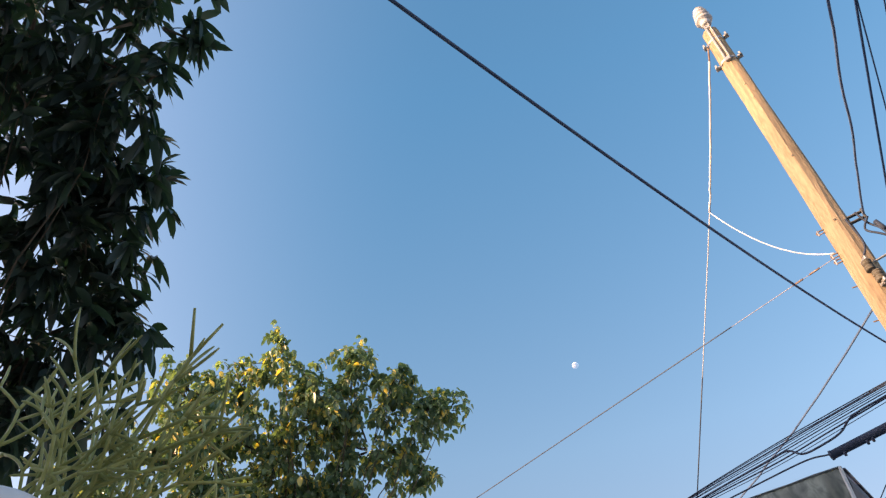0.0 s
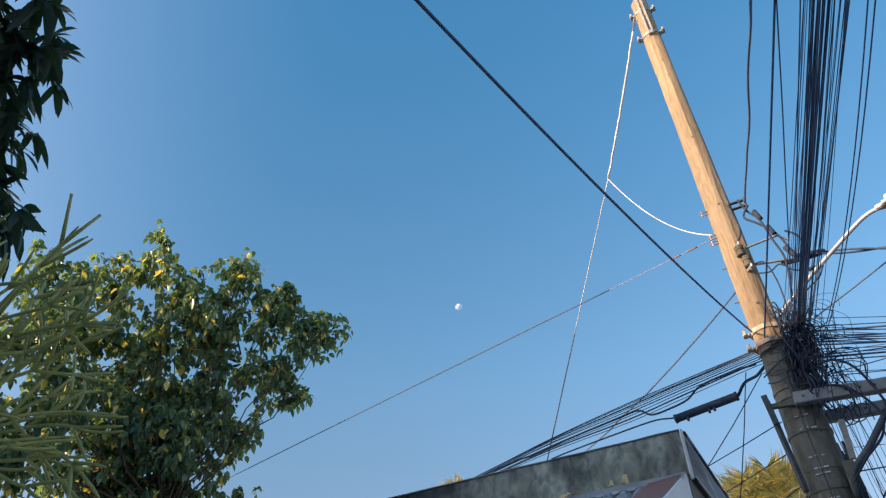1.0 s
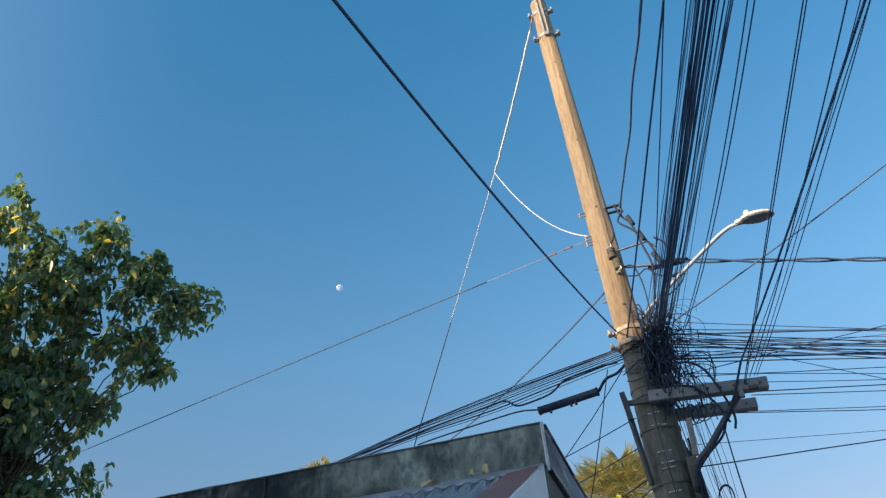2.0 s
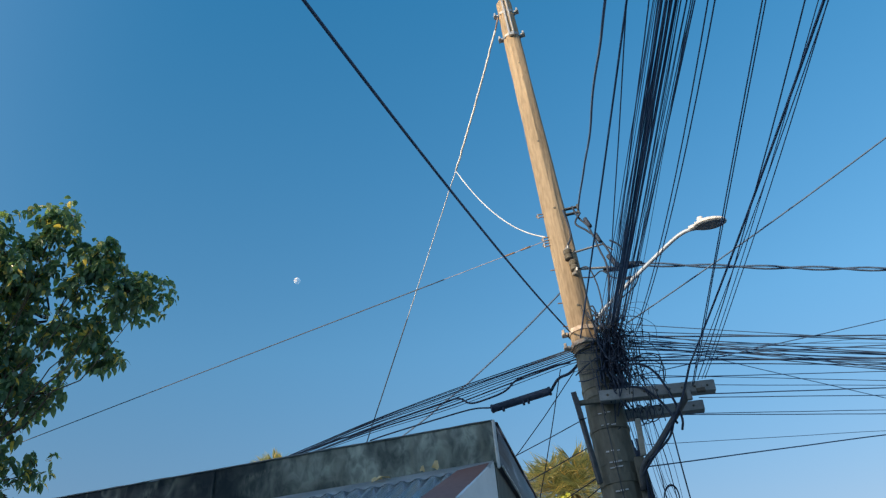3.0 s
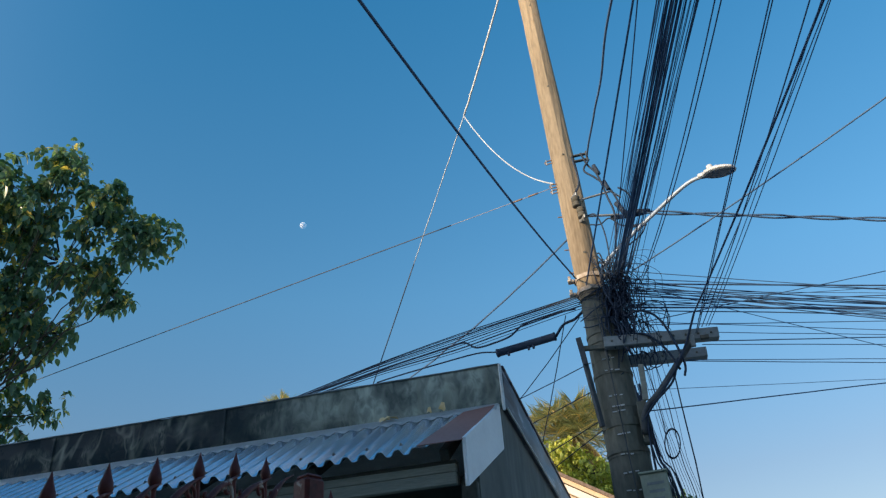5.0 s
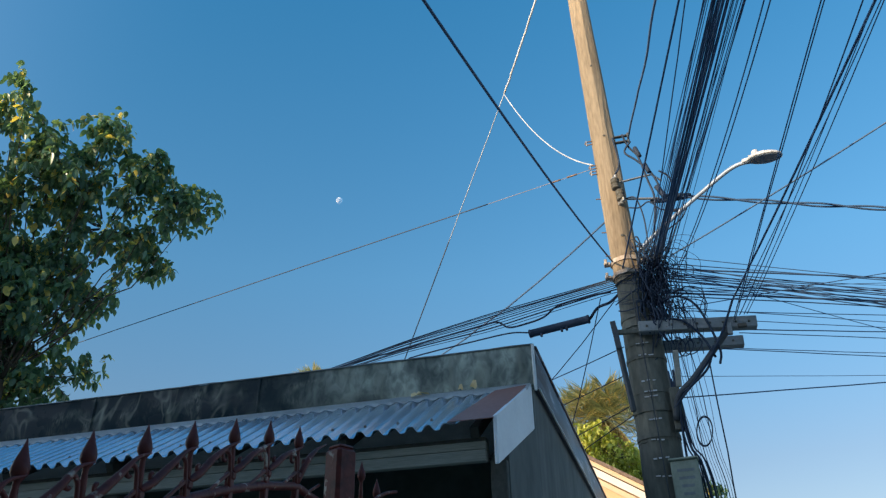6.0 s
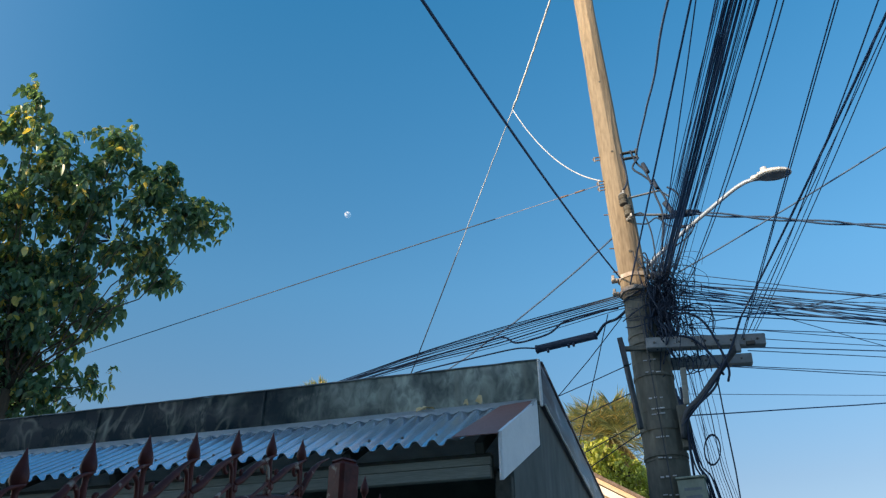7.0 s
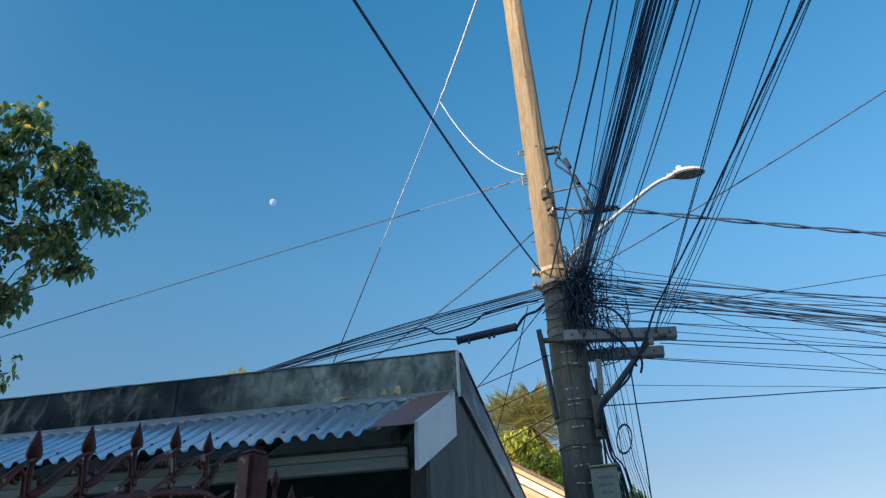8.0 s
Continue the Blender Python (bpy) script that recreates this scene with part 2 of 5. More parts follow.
    # Paler reflection near the corner, mottled and mixed into the base colour.
    corner_sheen = math_of("MULTIPLY", band(split.outputs["X"], -1.75, -0.45), band(noise_at(3.0, 8, 0.7, (4, 4, 9), (1, 1, 0.7)), 0.36, 0.64, 0.22, 1.0))
    corner_sheen = math_of("MULTIPLY", corner_sheen, band(noise_at(17, 7, 1.4, (6, 2, 2), (1, 1, 0.6)), 0.32, 0.66, 0.55, 1.15))
    base = n.new("ShaderNodeMix")
    base.data_type = "RGBA"
    base.inputs["A"].default_value, base.inputs["B"].default_value = (0.012, 0.026, 0.034, 1), (0.58, 0.62, 0.52, 1)
    ln.new(corner_sheen, base.inputs["Factor"])
    worn = n.new("ShaderNodeMix")
    worn.data_type = "RGBA"
    worn.inputs["B"].default_value = (0.30, 0.31, 0.25, 1)
    ln.new(base.outputs["Result"], worn.inputs["A"])
    ln.new(math_of("MINIMUM", math_of("ADD", math_of("MULTIPLY", scratch, 0.75), rub), 0.85), worn.inputs["Factor"])
    ln.new(worn.outputs["Result"], bsdf.inputs["Base Color"])
    ln.new(band(noise_at(6, 4, 0, (2, 2, 2)), 0.3, 0.7, 0.18, 0.42), bsdf.inputs["Roughness"])
    bsdf.inputs["Specular IOR Level"].default_value = 0.18
    bp = n.new("ShaderNodeBump")
    bp.inputs["Strength"].default_value, bp.inputs["Distance"].default_value = 0.12, 0.02
    ln.new(noise_at(2.2, 2, 0.6, (0, 0, 0)), bp.inputs["Height"])
    ln.new(bp.outputs[0], bsdf.inputs["Normal"])
    return m


PARAPET = parapet_metal()


# ---- building helpers ----
def mesh_of(bm, name):
    me = bpy.data.meshes.new(name)
    bm.to_mesh(me)
    bm.free()
    return me


def part(name, bm, mat, parent=None, label="", smooth=False):
    """Links a bmesh or a mesh as one object, under a thing where one is given."""
    me = mesh_of(bm, name) if isinstance(bm, bmesh.types.BMesh) else bm
    if not me.materials:
        me.materials.append(mat)
    if smooth:
        me.polygons.foreach_set("use_smooth", [True] * len(me.polygons))
    ob = new(name, me)
    ob.parent = parent
    if label:
        tagged(ob, label)
    return ob


def thing(name, label, category, group="", at=(0, 0, 0)):
    ob = new(name)
    ob.location = at
    ob.empty_display_size = 0.1
    return tagged(ob, label, category, group)


def block(bm, c, size, rot=(0, 0, 0), bevel=0.004):
    """A bevelled block added to bm."""
    got = bmesh.ops.create_cube(bm, size=1.0, matrix=pose(*c, *rot) @ Matrix.Diagonal((*size, 1)))
    if bevel:
        edges = {e for v in got["verts"] for e in v.link_edges}
        bmesh.ops.bevel(bm, geom=list(edges), offset=bevel, segments=1, affect="EDGES")
    return bm


def slab(c, size, rot=(0, 0, 0), bevel=0.004):
    return block(bmesh.new(), c, size, rot, bevel)


def bar_between(a, b, width, depth, bevel=0.003, bm=None):
    """A rectangular bar from a to b."""
    a, b = Vector(a), Vector(b)
    bm = bm or bmesh.new()
    m = Matrix.Translation((a + b) / 2) @ (b - a).to_track_quat("Z", "Y").to_matrix().to_4x4()
    got = bmesh.ops.create_cube(bm, size=1.0, matrix=m @ Matrix.Diagonal((width, depth, (b - a).length, 1)))
    if bevel:
        bmesh.ops.bevel(bm, geom=list({e for v in got["verts"] for e in v.link_edges}), offset=bevel, segments=1, affect="EDGES")
    return bm


def tube_data(points, radii, sides, verts, faces):
    """Adds a tube along the points to lists of vertices and faces."""
    pts = [Vector(p) for p in points]
    base = len(verts)
    up = Vector((0.31, 0.22, 0.93))
    for i, p in enumerate(pts):
        d = (pts[min(i + 1, len(pts) - 1)] - pts[max(i - 1, 0)]).normalized()
        u = d.cross(up)
        u = u.normalized() if u.length > 1e-4 else d.orthogonal().normalized()
        v = d.cross(u)
        r = radii[i] if isinstance(radii, (list, tuple)) else radii
        for k in range(sides):
            a = 2 * math.pi * k / sides
            verts.append(p + (u * math.cos(a) + v * math.sin(a)) * r)
    for i in range(len(pts) - 1):
        for k in range(sides):
            k2 = (k + 1) % sides
            faces.append((base + i * sides + k, base + i * sides + k2, base + (i + 1) * sides + k2, base + (i + 1) * sides + k))
    faces.append(tuple(base + k for k in range(sides))[::-1])
    faces.append(tuple(base + (len(pts) - 1) * sides + k for k in range(sides)))


def tube_mesh(name, runs, sides=6):
    """A mesh of one or more tubes: runs of (points, radius)."""
    verts, faces = [], []
    for points, radii in runs:
        tube_data(points, radii, sides, verts, faces)
    me = bpy.data.meshes.new(name)
    me.from_pydata([tuple(v) for v in verts], [], faces)
    me.polygons.foreach_set("use_smooth", [len(f) == 4 for f in faces])
    return me


def curve_points(ctrl, steps=8):
    """A smooth run through the control points."""
    c = [Vector(p) for p in ctrl]
    c = [2 * c[0] - c[1]] + c + [2 * c[-1] - c[-2]]
    out = []
    for i in range(1, len(c) - 2):
        for s in range(steps):
            t = s / steps
            p0, p1, p2, p3 = c[i - 1], c[i], c[i + 1], c[i + 2]
            out.append(0.5 * (2 * p1 + (p2 - p0) * t + (2 * p0 - 5 * p1 + 4 * p2 - p3) * t * t + (3 * p1 - p0 - 3 * p2 + p3) * t ** 3))
    out.append(c[-2])
    return out


def ring(c, axis, r_out, height, bm=None, sides=24, r_top=None, rot=0.0):
    """A closed drum round an axis."""
    bm = bm or bmesh.new()
    m = Matrix.Translation(c) @ Vector(axis).to_track_quat("Z", "Y").to_matrix().to_4x4() @ Matrix.Rotation(rot, 4, "Z")
    bmesh.ops.create_cone(bm, cap_ends=True, segments=sides, radius1=r_out, radius2=r_out if r_top is None else r_top, depth=height, matrix=m)
    return bm


def lathe(profile, sides=24, m=Matrix()):
    """A turned body from (radius, height) pairs."""
    bm = bmesh.new()
    rows = []
    for r, z in profile:
        rows.append([bm.verts.new(m @ Vector((r * math.cos(2 * math.pi * k / sides), r * math.sin(2 * math.pi * k / sides), z))) for k in range(sides)])
    for a, b in zip(rows, rows[1:]):
        for k in range(sides):
            bm.faces.new((a[k], a[(k + 1) % sides], b[(k + 1) % sides], b[k]))
    bm.faces.new(rows[0][::-1])
    bm.faces.new(rows[-1])
    return bm


rng = random.Random(7)

# ---- ground ----
bm = bmesh.new()
bmesh.ops.create_grid(bm, x_segments=40, y_segments=40, size=600)
part("ground", bm, GROUND)
tagged(bpy.data.objects["ground"], "worn grey concrete ground of the lane", "ground", kind="structure")

# unseen houses added across the lane, heights set to shade the lower part of the place
for x0, x1, h, paint in ((-8.38, 9.0, 6.60, HOUSE_BEHIND), (-11.0, -8.4, 7.05, HOUSE_BEHIND), (-24.0, -11.02, 6.95, HOUSE_DARK)):
    house = thing("unseen_shade_house", "unseen plain house added to shade the lower part of the place", "house", at=((x0 + x1) / 2, -10, 0))
    part("wall", slab((0, 0, h / 2), (x1 - x0, 6, h), bevel=0.02), paint, house)
    part("roof", slab((0, 0, h + 0.06), (x1 - x0 + 0.0, 6.3, 0.12), bevel=0.02), FLASH_GREY, house)

# ---- low house with its canopy ----
PAR_TOP, PAR_LOW = 3.065, 2.850
HX0, HDEPTH = -4.6, 4.9
house = thing("low_house", "low grey plastered house with a dark sheet-metal parapet", "house")
bm = bmesh.new()
block(bm, (-0.085, HDEPTH / 2 + 0.03, 1.43), (0.14, HDEPTH - 0.04, 2.86), bevel=0.006)
part("side_wall", bm, PLASTER, house)
# Front wall set back and darkened in colour for the shade under the canopy.
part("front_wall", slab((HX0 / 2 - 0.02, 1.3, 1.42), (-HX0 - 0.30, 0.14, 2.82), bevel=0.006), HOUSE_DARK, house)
# Added post whose dark colour gives the shade at the wing wall's open end.
part("shade_post", slab((-0.11, -0.452, 1.19), (0.07, 0.042, 2.38), bevel=0.004), DARK_WOOD, house, "added dark timber post standing for shade at the wing wall edge")
part("far_wall", slab((HX0 + 0.07, HDEPTH / 2, 1.42), (0.14, HDEPTH - 0.2, 2.82), bevel=0.006), PLASTER, house)
part("back_wall", slab((HX0 / 2, HDEPTH - 0.07, 1.42), (-HX0 - 0.3, 0.14, 2.82), bevel=0.006), PLASTER, house)
part("flat_roof", slab((HX0 / 2 - 0.02, HDEPTH / 2, 2.905), (-HX0 - 0.14, HDEPTH - 0.14, 0.05), bevel=0.004), FLASH_GREY, house)


def parapet_sheet(length, height, dents=0.006):
    """A thin bent sheet standing along x, with a rolled top and slight dents."""
    bm = bmesh.new()
    n, k = 60, 6
    rows = []
    for i in range(n + 1):
        x = -length * i / n
        row = []
        for j in range(k + 1):
            z = height * j / k
            dent = dents * noise.noise((x * 2.1, z * 7, 3.3)) * math.sin(math.pi * j / k)
            row.append(bm.verts.new((x, dent, z)))
        row.append(bm.verts.new((x, 0.012, height + 0.004 + 0.002 * noise.noise((x * 3, 1, 1)))))
        row.append(bm.verts.new((x, 0.045, height)))
        row.append(bm.verts.new((x, 0.045, 0)))
        rows.append(row)
    for a, b in zip(rows, rows[1:]):
        for j in range(len(a)):
            j2 = (j + 1) % len(a)
            bm.faces.new((a[j], b[j], b[j2], a[j2]))
    bm.faces.new(rows[0])
    bm.faces.new(rows[-1][::-1])
    bmesh.ops.recalc_face_normals(bm, faces=bm.faces)
    return bm


front = part("front_parapet", parapet_sheet(4.6, PAR_TOP - PAR_LOW), PARAPET, house, "scuffed dark reflecting sheet metal")
front.location = (0, 0, PAR_LOW)
for x in (-1.53, -2.6, -3.7):
    part("seam", slab((x, -0.005, (PAR_TOP - PAR_LOW) / 2), (0.011, 0.007, (PAR_TOP - PAR_LOW) * 0.97), bevel=0.002), PARAPET, front)
side = part("side_parapet", parapet_sheet(HDEPTH, PAR_TOP - 2.850, 0.020), DARK_EDGE, house, "dark painted sheet with pale sheen streaks in its colour")
side.matrix_basis = pose(0.006, 0.048, 2.850, 0, 0, -90) @ Matrix.Diagonal((1, -1, 1, 1))
part("corner_trim", bar_between((0.003, -0.004, PAR_LOW - 0.03), (0.003, -0.004, PAR_TOP + 0.004), 0.016, 0.016, 0.005), FLASH_GREY, house, "bright bent corner edge")
drip = [(0.014 + 0.006 * noise.noise((0.0, k * 0.31, 2.0)), 0.05 + HDEPTH * k / 60, 2.846 + 0.014 * noise.noise((k * 0.23, 4.0, 0.0))) for k in range(61)]
part("side_drip_edge", tube_mesh("side_drip_edge", [(drip, [0.0050 + 0.002 * noise.noise((k * 0.4, 7.0, 1.0)) for k in range(61)])], 6), FLASH_GREY, house, "pale worn wavy lower edge of the sheet")
cap = [(-4.58 * k / 80, -0.003 + 0.002 * noise.noise((k * 0.37, 1.0, 3.0)), PAR_TOP + 0.002 + 0.003 * noise.noise((k * 0.29, 5.0, 0.0))) for k in range(81)]
part("front_cap_edge", tube_mesh("front_cap_edge", [(cap, [0.0042 + 0.002 * noise.noise((k * 0.8, 2.0, 6.0)) for k in range(81)])], 6), ARM_STEEL, house, "thin worn folded top edge")
part("side_cap_edge", slab((0.004, HDEPTH / 2 + 0.04, PAR_TOP + 0.003), (0.026, HDEPTH, 0.014), bevel=0.004), DARK_EDGE, house)

bm = bmesh.new()
outline = [(0.05, 0), (-0.43, 0), (-0.43, 2.412), (-0.001, 2.628), (0.012, 2.84), (0.05, 2.84)]
lo = [bm.verts.new((-0.148, y, z)) for y, z in outline]
hi = [bm.verts.new((-0.0152 + 0.13 * min(y, 0.0), y, z)) for y, z in outline]
bm.faces.new(lo)
bm.faces.new(hi[::-1])
for i in range(6):
    bm.faces.new((lo[i], lo[(i + 1) % 6], hi[(i + 1) % 6], hi[i]))
bmesh.ops.recalc_face_normals(bm, faces=bm.faces)
part("wing_wall", bm, PLASTER, house)

# canopy: corrugated sheet falling towards the lane
EAVE_Y, EAVE_Z, TOP_Y, TOP_Z = -0.578, 2.512, -0.012, 2.838
PITCH = 0.0768
canopy = thing("canopy", "corrugated metal canopy roof over the front of the low house", "canopy")


def corrugated(x0, x1, amp):
    bm = bmesh.new()
    n = int((x1 - x0) / PITCH * 14)
    down = Vector((0, EAVE_Y - TOP_Y, EAVE_Z - TOP_Z))
    up = Vector((0, -down.z, down.y)).normalized()
    if up.z < 0:
        up = -up
    rows = []
    for i in range(n + 1):
        x = x0 + (x1 - x0) * i / n
        w = amp * min(max(1.45 * math.cos(2 * math.pi * x / PITCH), -1), 1)
        row = []
        for s in range(4):
            # cut back on a slant under the lapping end sheet
            f = s / 3 * min(max(0.13 + (-0.176 - x) * 7.4, 0.2), 1.0)
            if s == 3:
                f += 0.008 * noise.noise((x * 4, 0, 0))
            p = Vector((x, TOP_Y, TOP_Z)) + down * f + up * w
            row.append(bm.verts.new(p))
        for s in range(3, -1, -1):
            row.append(bm.verts.new(row[s].co - up * 0.0022))
        rows.append(row)
    for a, b in zip(rows, rows[1:]):
        for j in range(8):
            j2 = (j + 1) % 8
            bm.faces.new((a[j], a[j2], b[j2], b[j]))
    bmesh.ops.recalc_face_normals(bm, faces=bm.faces)
    return bm, down, up


bm, DOWN, UP = corrugated(HX0, -0.165, 0.0125)
part("corrugated_sheet", bm, SHEET, canopy)
for i in range(1, 14):
    x = -0.262 - 0.0768 * 2 * i + 0.06
    x = round(x / PITCH) * PITCH
    p = Vector((x, TOP_Y, TOP_Z)) + DOWN * 0.88 + UP * 0.016
    part("roof_screw", lathe([(0.008, -0.006), (0.008, -0.001), (0.004, 0.0), (0.004, 0.004), (0.002, 0.005)], 8,
                             Matrix.Translation(p) @ UP.to_track_quat("Z", "Y").to_matrix().to_4x4()), RUST, canopy)
# apron flashing along the top, with a scalloped lower lip
bm = bmesh.new()
rows = []
n = 420
for i in range(n + 1):
    x = HX0 + (-0.02 - HX0) * i / n
    lip = 0.0060 * math.cos(2 * math.pi * x / PITCH) + 0.002 * noise.noise((x * 9, 2, 0))
    row = []
    for f, h in ((-0.02, 0.018), (0.02, 0.019), (0.125, 0.0165), (0.15 + 0.010 * noise.noise((x * 5, 0, 5)), 0.0105 + lip)):
        row.append(bm.verts.new(Vector((x, TOP_Y, TOP_Z)) + DOWN * f + UP * h))
    rows.append(row)
for a, b in zip(rows, rows[1:]):
    for j in range(3):
        bm.faces.new((a[j], a[j + 1], b[j + 1], b[j]))
bmesh.ops.solidify(bm, geom=list(bm.faces), thickness=0.002)
part("apron_flashing", bm, FLASH_GREY, canopy, "dull grey zinc strip lapped over the corrugations")


def sloped_sheet(outline, lift, thick):
    """A flat sheet on the canopy's slope; outline of (x, share of the slope)."""
    bm = bmesh.new()
    vs = [bm.verts.new(Vector((x, TOP_Y, TOP_Z)) + DOWN * f + UP * lift) for x, f in outline]
    face = bm.faces.new(vs)
    got = bmesh.ops.extrude_face_region(bm, geom=[face])
    bmesh.ops.translate(bm, verts=[g for g in got["geom"] if isinstance(g, bmesh.types.BMVert)], vec=UP * thick)
    bmesh.ops.recalc_face_normals(bm, faces=bm.faces)
    return bm


part("red_flashing", sloped_sheet([(-0.035, 0.04), (-0.185, 0.13), (-0.296, 1.015), (-0.098, 1.02)], 0.016, 0.003), FLASH_RED, canopy, "faded red sheet lapped over the end of the roof")
bm = bmesh.new()
outline = [(0.0, 2.858), (-0.585, 2.534), (-0.588, 2.335), (0.0, 2.632)]
lo = [bm.verts.new((-0.100 + 0.065 * (1 + y / 0.585), y, z)) for y, z in outline]
hi = [bm.verts.new(v.co + Vector((0.016, 0, 0))) for v in lo]
bm.faces.new(lo)
bm.faces.new(hi[::-1])
for i in range(4):
    bm.faces.new((lo[i], lo[(i + 1) % 4], hi[(i + 1) % 4], hi[i]))
bmesh.ops.recalc_face_normals(bm, faces=bm.faces)
part("bargeboard", bm, BARGE, canopy, "pale painted board closing the sloping end")
for x, y, s, rz, rise in ((-0.574, -0.05, 0.05, 20, 0.2), (-0.60, -0.06, 0.035, 80, 0.3), (-0.37, -0.05, 0.016, 10, 1.3), (-0.303, -0.05, 0.022, 60, 1.5)):
    bmv, bmf = [], []
    leaf_spot = Vector((x, y, TOP_Z + (y - TOP_Y) * 0.576 + 0.030))
    for k in range(7):
        a = 2 * math.pi * k / 7
        bmv.append(leaf_spot + Vector((math.cos(a + rz) * s * 0.9, math.sin(a + rz) * s * 0.25, 0.012 * math.sin(2 * a) + (1 + math.sin(a + rz)) * s * rise * 0.7)))
    bmv.append(leaf_spot + Vector((0, 0, 0.010)))
    bmf = [(k, (k + 1) % 7, 7) for k in range(7)]
    me = bpy.data.meshes.new("dry_leaf")
    me.from_pydata([tuple(v) for v in bmv], [], bmf)
    tagged(part("dry_leaf", me, DRY_LEAF), "curled dry brown leaf lying on the flashing", "leaf", "dry leaves")
part("barge_lip", bar_between((-0.092, -0.592, 2.335), (-0.088, -0.592, 2.455), 0.016, 0.008), BARGE, canopy)
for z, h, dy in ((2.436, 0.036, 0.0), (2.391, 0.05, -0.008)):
    part("eave_board", slab((HX0 / 2 - 0.07, -0.5 + dy, z), (-HX0 - 0.16, 0.03, h), bevel=0.004), BOARD, canopy, "whitish timber board toned grey under the eave")
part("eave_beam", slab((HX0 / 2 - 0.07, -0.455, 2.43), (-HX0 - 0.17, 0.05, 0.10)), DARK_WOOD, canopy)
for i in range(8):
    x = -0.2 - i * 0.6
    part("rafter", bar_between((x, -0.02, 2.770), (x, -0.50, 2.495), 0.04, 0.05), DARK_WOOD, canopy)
for x in (-1.95, -4.2):
    part("canopy_post", slab((x, -0.47, 1.19), (0.08, 0.08, 2.38)), DARK_WOOD, canopy)

# ---- far house with a sunlit gable ----
far = thing("far_house", "beige gabled house lit by low sun behind the pole", "house")
GY, GX, GZ, SL = 7.12, -1.2, 4.682, 0.598
bm = bmesh.new()
half = 3.4
pts = [(GX - half, 0), (GX + half, 0), (GX + half, GZ - SL * half - 0.1), (GX, GZ - 0.1), (GX - half, GZ - SL * half - 0.1)]
a = [bm.verts.new((x, GY + 0.35, z)) for x, z in pts]
b = [bm.verts.new((x, GY + 2.2, z)) for x, z in pts]
bm.faces.new(a)
bm.faces.new(b[::-1])
for i in range(5):
    bm.faces.new((a[i], a[(i + 1) % 5], b[(i + 1) % 5], b[i]))
bmesh.ops.recalc_face_normals(bm, faces=bm.faces)
part("wall", bm, BEIGE, far)
for s in (-1, 1):
    e1, e2 = Vector((GX, GY, GZ)), Vector((GX + s * 4.3, GY, GZ - SL * 4.3))
    for drop, w, mat, name, dy in ((0.0, 0.09, BEIGE, "roof_edge", 0.0), (0.12, 0.09, CREAM, "bargeboard", 0.02), (0.23, 0.07, BEIGE, "soffit_board", 0.05)):
        part(name, bar_between(e1 - Vector((0, -dy, drop)), e2 - Vector((0, -dy, drop)), 0.03, w), mat, far)
    m = (e1 + e2) / 2 + Vector((0, 1.2, 0.04))
    part("roof_slope", slab(m, (4.3 * math.hypot(1, SL), 2.5, 0.05), (0, s * math.degrees(math.atan(SL)), 0)), RUST, far)

# ---- utility pole ----
pole = thing("utility_pole", "tall tan faceted concrete pole with a dark wire-wrapped lower shaft", "utility pole", at=(0.565, 1.9, 0))
P0 = Vector((0.565, 1.9, 0))


def shaft(points, sides, rot, name, mat, label, worn=0.004):
    bm = bmesh.new()
    rows = []
    for i in range(len(points) - 1):
        (c0, r0), (c1, r1) = points[i], points[i + 1]
        steps = 14
        for s in range(steps + (i == len(points) - 2)):
            f = s / steps
            c, r = Vector(c0).lerp(Vector(c1), f), r0 + (r1 - r0) * f
            row = []
            for k in range(sides * 3):
                a = 2 * math.pi * k / (sides * 3) + rot
                edge = math.cos(math.pi / sides) / math.cos((k % 3) * 2 * math.pi / (sides * 3) - math.pi / sides)
                rr = r * (edge * 0.75 + 0.25) + worn * noise.noise((c.z * 6, a * 3, i))
                row.append(bm.verts.new(c - P0 + Vector((rr * math.cos(a), rr * math.sin(a), 0))))
            rows.append(row)
    for a, b in zip(rows, rows[1:]):
        for k in range(len(a)):
            k2 = (k + 1) % len(a)
            bm.faces.new((a[k], a[k2], b[k2], b[k]))
    bm.faces.new(rows[0][::-1])
    bm.faces.new(rows[-1])
    return part(name, bm, mat, pole, label)


shaft([((0.565, 1.90, 0), 0.165), ((0.565, 1.9, 2.6), 0.150), ((0.565, 1.9, 4.25), 0.135)], 12, 0.1, "lower_shaft", POLE_DARK, "grimy dark lower shaft")
UP0, UP1 = Vector((0.535, 1.86, 4.1)), Vector((0.435, 1.88, 8.68))
shaft([(UP0.lerp(UP1, 0.03), 0.112), (UP1, 0.086)], 8, radians(10), "upper_shaft", POLE_TAN, "tan faceted upper shaft", worn=0.008)
axis = (UP1 - UP0).normalized()


def on_pole(z):
    return UP0 + (UP1 - UP0) * ((z - UP0.z) / (UP1.z - UP0.z)) - P0


def clamp(z, r, name="clamp_band", mat=STEEL, ears=True):
    """An eight-sided strap round the pole with bolted ears on both sides."""
    c = on_pole(z)
    bm = ring(c, axis, r, 0.035, sides=8, rot=radians(10))
    if ears:
        for s in (-1, 1):
            block(bm, c + Vector((s * (r + 0.022), -0.02, 0.0)), (0.05, 0.05, 0.022), bevel=0.003)
            block(bm, c + Vector((s * (r + 0.03), -0.045, 0.012)), (0.022, 0.03, 0.045), bevel=0.004)
    return part(name, bm, mat, pole)


clamp(8.47, 0.093)
clamp(8.07, 0.098)
bm = bmesh.new()
